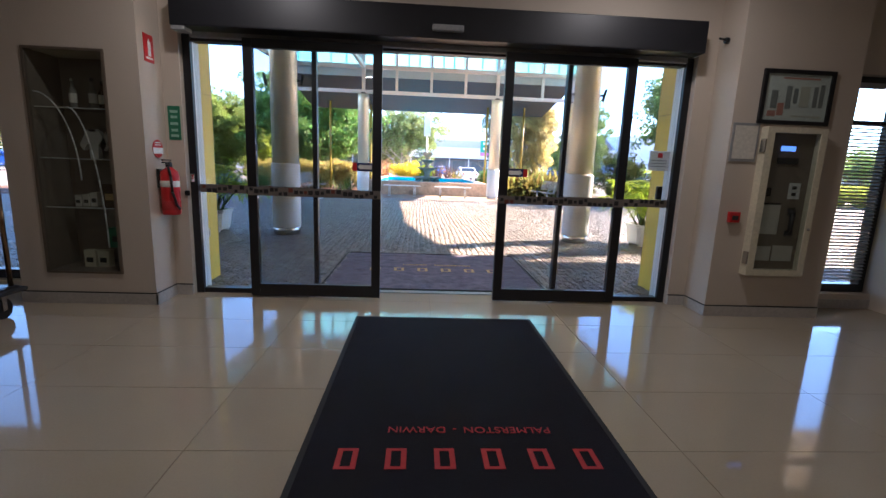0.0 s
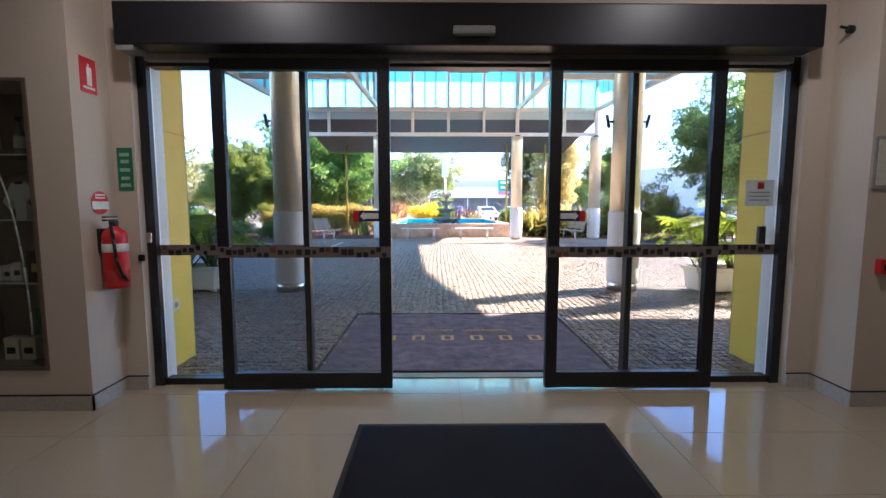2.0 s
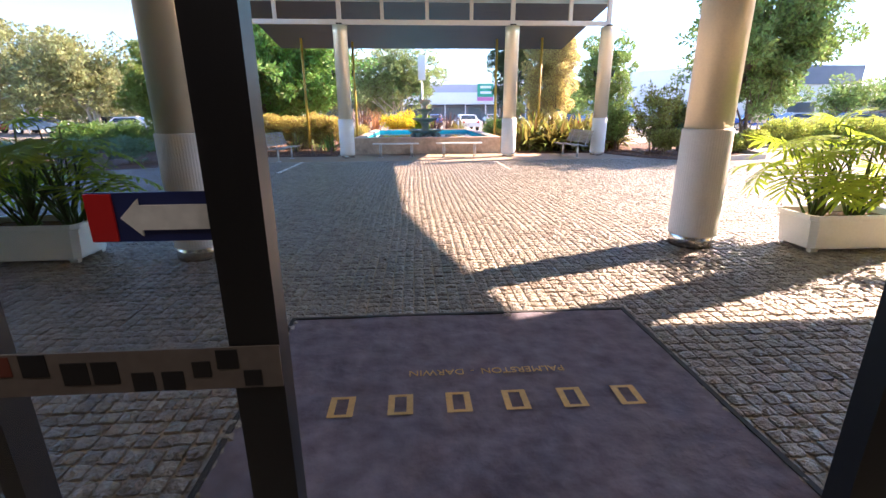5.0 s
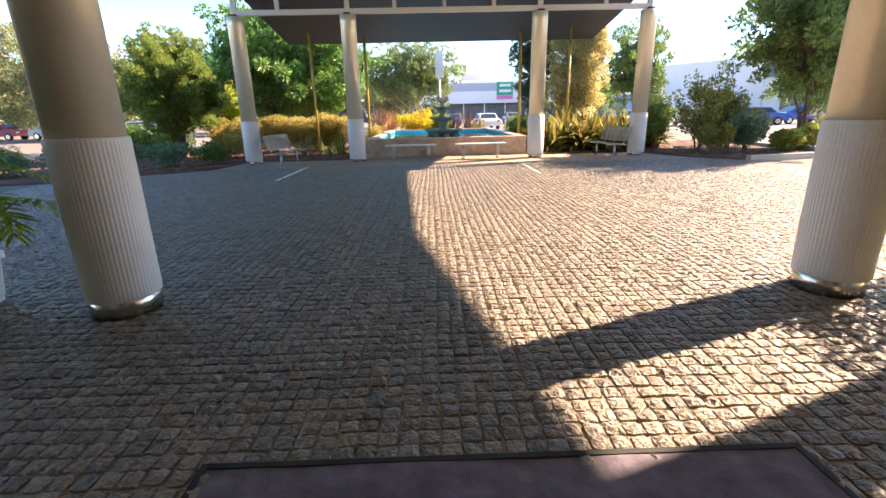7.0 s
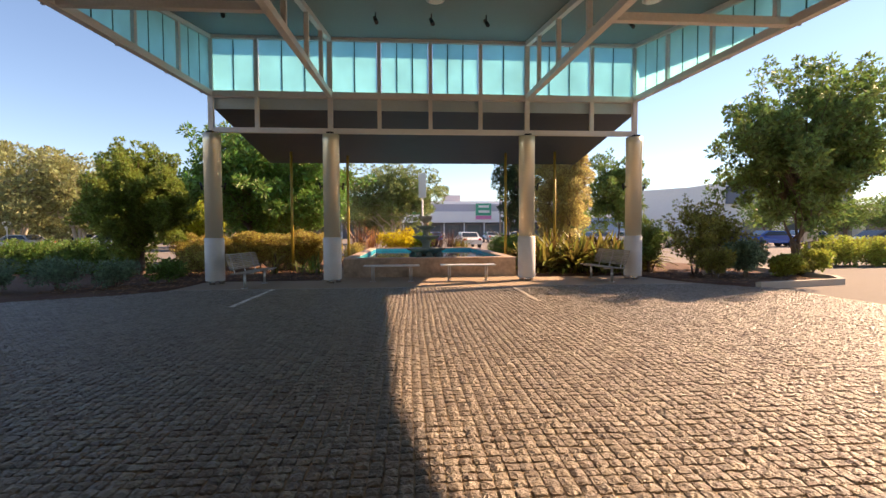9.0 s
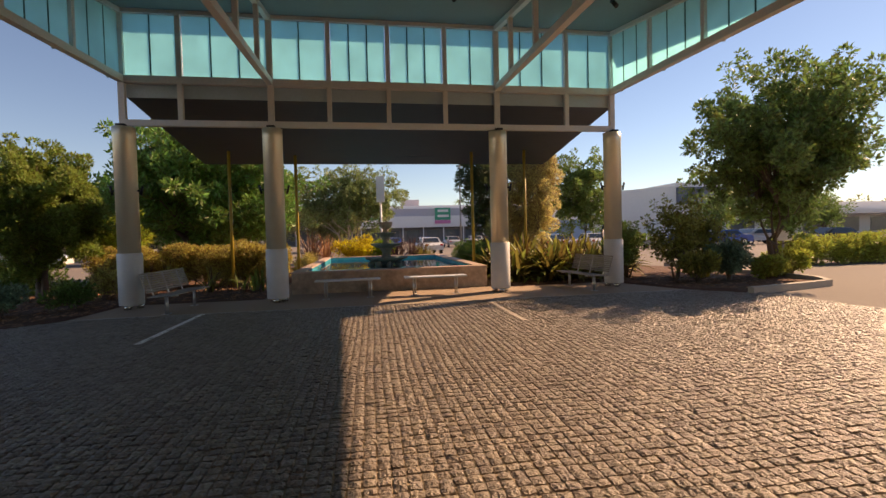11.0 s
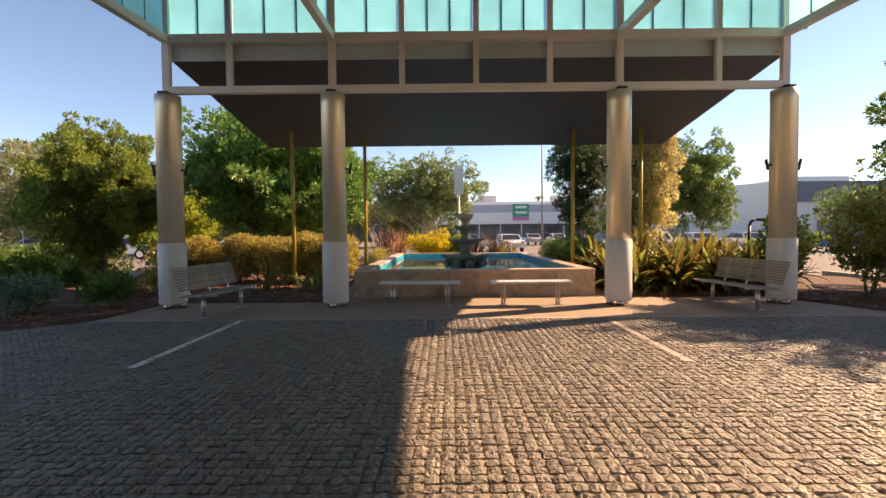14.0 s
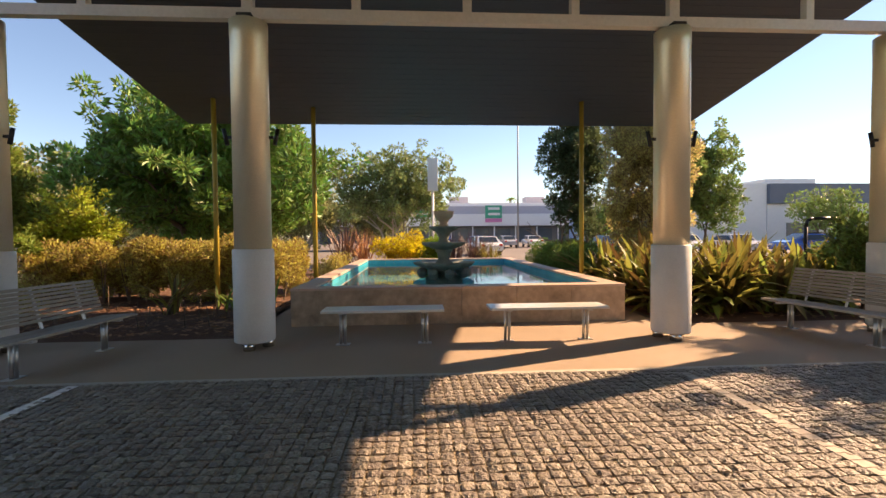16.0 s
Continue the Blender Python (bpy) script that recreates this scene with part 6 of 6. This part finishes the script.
for x, y, sc, sd in ((48, 64, .95, 211), (57, 62, .8, 212), (68, 66, .9, 213), (80, 60, 1.0, 214), (18.5, 58, .6, 215)):
    tree("far_tree", (x, y), 6 * sc, (4.4 * sc, 3.6 * sc, 1.2 * sc, 7.4 * sc), L_TREE, M_BARK, "round green tree in the far car park", sd, 5000, .34, .2, .9, 46, .3, 2, group="far trees")
for x, y, sc, sd in ((-62, 78, 1.1, 221), (-51, 74, 1.0, 222), (-41, 76, 1.1, 223), (-32, 72, .9, 224), (-24, 78, 1.0, 225), (-72, 72, 1.2, 226), (-84, 76, 1.2, 227)):
    tree("far_tree", (x, y), 4.5 * sc, (6.5 * sc, 3.4 * sc, .1, 5.6 * sc), L_GUM, M_BARK, "low spreading grey-green tree at the far edge of the car park", sd, 5200, .42, .16, 1.1, 60, .2, 3, lopsided=.5, group="far trees")
pt = thing("palm_tree", (24, 128, 0), "distant palm above the shop roofs", "tree")
part("trunk", tube(B(), (0, 0, 0), (0, 0, 10.5), .25, .16, n=10), M_BARK, pt)
pb = B()
for k in range(22):
    a = k * 2.399
    d = Vector((math.cos(a), math.sin(a), 0))
    s = Vector((-d.y, d.x, 0))
    prev = None
    for j in range(5):
        u = j / 4
        p = Vector((0, 0, 10.5)) + d * 2.4 * u + Vector((0, 0, 1.6 * u - 2.6 * u * u * (.4 + (k % 5) * .2)))
        cur = [pb.verts.new(p + s * .3 * (1 - u * .8)), pb.verts.new(p - s * .3 * (1 - u * .8))]
        if prev:
            pb.faces.new((prev[0], prev[1], cur[1], cur[0]))
        prev = cur
part("crown", pb, L_TREE, pt)
for x0, x1, y in ((-140, -30, 90), (-60, -14, 128), (60, 200, 120)):
    rngw = np.random.default_rng(int(x1 + 300))
    cs = [(rngw.uniform(x0, x1), y + rngw.uniform(-6, 6), rngw.uniform(1, 8)) for _ in range(240)]
    v, f = leaf_cloud(cs, rngw.uniform(1.2, 2.6, len(cs)), 12000, .9, int(x1 + 999))
    tagged(new("far_woods", pyd("far_woods", v, f, L_GUM)), "distant belt of grey-green trees", "woods", kind="stuff")

# ---- lobby floor tiles (on the grout bed)
fl = tagged(new("floor"), "polished cream porcelain floor tiles with thin joints", "floor", kind="structure")
TW = .605
tile_me = {}
for i in range(-12, 12):
    for j in range(-12, 9):
        x0, y0 = -1.40 + i * TW * 2, 1.23 + (j - 1) * TW
        xo = 0.0
        a, b = max(x0 + xo, -7), min(x0 + xo + TW * 2, 7)
        c, d = max(y0, -7), min(y0 + TW, 4.05)
        if b - a < .05 or d - c < .05:
            continue
        key = (round(b - a, 3), round(d - c, 3))
        if key not in tile_me:
            bm = B()
            w, h = (b - a) / 2 - .0015, (d - c) / 2 - .0015
            box(bm, -w, w, -h, h, -.011, 0)
            tile_me[key] = done("tile", bm, M_TILE)
        part("tile", tile_me[key], M_TILE, fl, m=pose((a + b) / 2, (c + d) / 2, 0))

# ---- stone setts: straight courses running out from the doors, staggered
SW = .094
near = tagged(new("pavement"), "rough split-granite setts in straight courses", "pavement", kind="structure")
rng = np.random.default_rng(77)
variants = []


def sett_shape(rg, w, h, n=4):
    """One rough split stone: an uneven n x n top with chipped edges, and its sides down into the sand."""
    u = np.linspace(-1, 1, n)
    gx, gy = np.meshgrid(u * w / 2, u * h / 2, indexing="ij")
    edge = np.maximum(np.abs(u)[:, None], np.abs(u)[None, :]) > .99
    corner = (np.abs(u)[:, None] > .99) & (np.abs(u)[None, :] > .99)
    g = np.stack([gx, gy, np.zeros_like(gx)], -1)
    g[..., :2] *= np.where(corner, .94, 1.0)[..., None]
    g[..., :2] += rg.normal(size=(n, n, 2)) * .0022
    g[..., 2] = rg.normal(size=(n, n)) * np.where(edge, .0026, .0034) + np.where(edge, -.0022, .0062)
    tilt = rg.normal(size=2) * .03
    g[..., 2] += g[..., 0] * tilt[0] + g[..., 1] * tilt[1]
    top = g.reshape(n * n, 3)
    ringi = [i * n for i in range(n)] + [(n - 1) * n + j for j in range(1, n)] + [i * n + n - 1 for i in range(n - 2, -1, -1)] + [j for j in range(n - 2, 0, -1)]
    low = top[ringi].copy()
    low[:, :2] *= 1.03
    low[:, 2] = -.022
    v = np.concatenate([top, low])
    f = []
    for i in range(n - 1):
        for j in range(n - 1):
            a, b, c, d = i * n + j, (i + 1) * n + j, (i + 1) * n + j + 1, i * n + j + 1
            f += [(a, b, c), (a, c, d)] if (i + j) % 2 else [(a, b, d), (b, c, d)]
    m = len(ringi)
    for k in range(m):
        a, b = ringi[k], ringi[(k + 1) % m]
        f += [(a, n * n + k, n * n + (k + 1) % m), (a, n * n + (k + 1) % m, b)]
    return v, np.array(f)


SIZES = ((.009, .010), (.011, .012), (.013, .011), (.010, .015), (.014, .014))
shapes = [sett_shape(rng, SW - p, SW - q) for p, q in SIZES for _ in range(14)]
meshes = {}
V, F, base, nnear = [], [], 0, 0
rows = []
y = CBY0 + .05
while y < CBY1 - .06:
    rows.append(y)
    y += SW * rng.uniform(.97, 1.03)
x = CBX0 + SW / 2
while x < CBX1 - SW / 2:
    slide = 0.0
    for yr in rows:
        slide = slide * .9 + rng.normal() * .0014
        k = int(rng.integers(len(shapes)))
        cy = yr + rng.normal() * .0022 + .010 * math.sin(x * .8 + yr * .21) + .006 * math.sin(x * 2.1 + 1) + slide
        wob = rng.normal() * .002 + .010 * math.sin(cy * .9 + x * .3) + .005 * math.sin(cy * 2.3)
        py_ = (x + wob, cy, .004 + rng.normal() * .0018)
        if -1.36 < x < 1.12 and cy < 6.1:
            continue
        if (x < -6.6 and cy > LF(x) - .06) or (x > 7.3 and cy > RF(x) - .06):
            continue
        if -.95 < x < .85 and 6.15 < cy < 7.8 and nnear < 300:
            if k not in meshes:
                meshes[k] = pyd("sett", shapes[k][0], shapes[k][1], M_SETT)
            part("sett", meshes[k], M_SETT, near, m=Matrix.Translation(py_))
            nnear += 1
            continue
        V.append(shapes[k][0] + np.array(py_))
        F.append(shapes[k][1] + base)
        base += len(shapes[k][0])
    x += SW
fs = tagged(new("sett_field", pyd("sett_field", np.concatenate(V), np.concatenate(F), M_SETT)), kind="stuff")
fs.parent = near
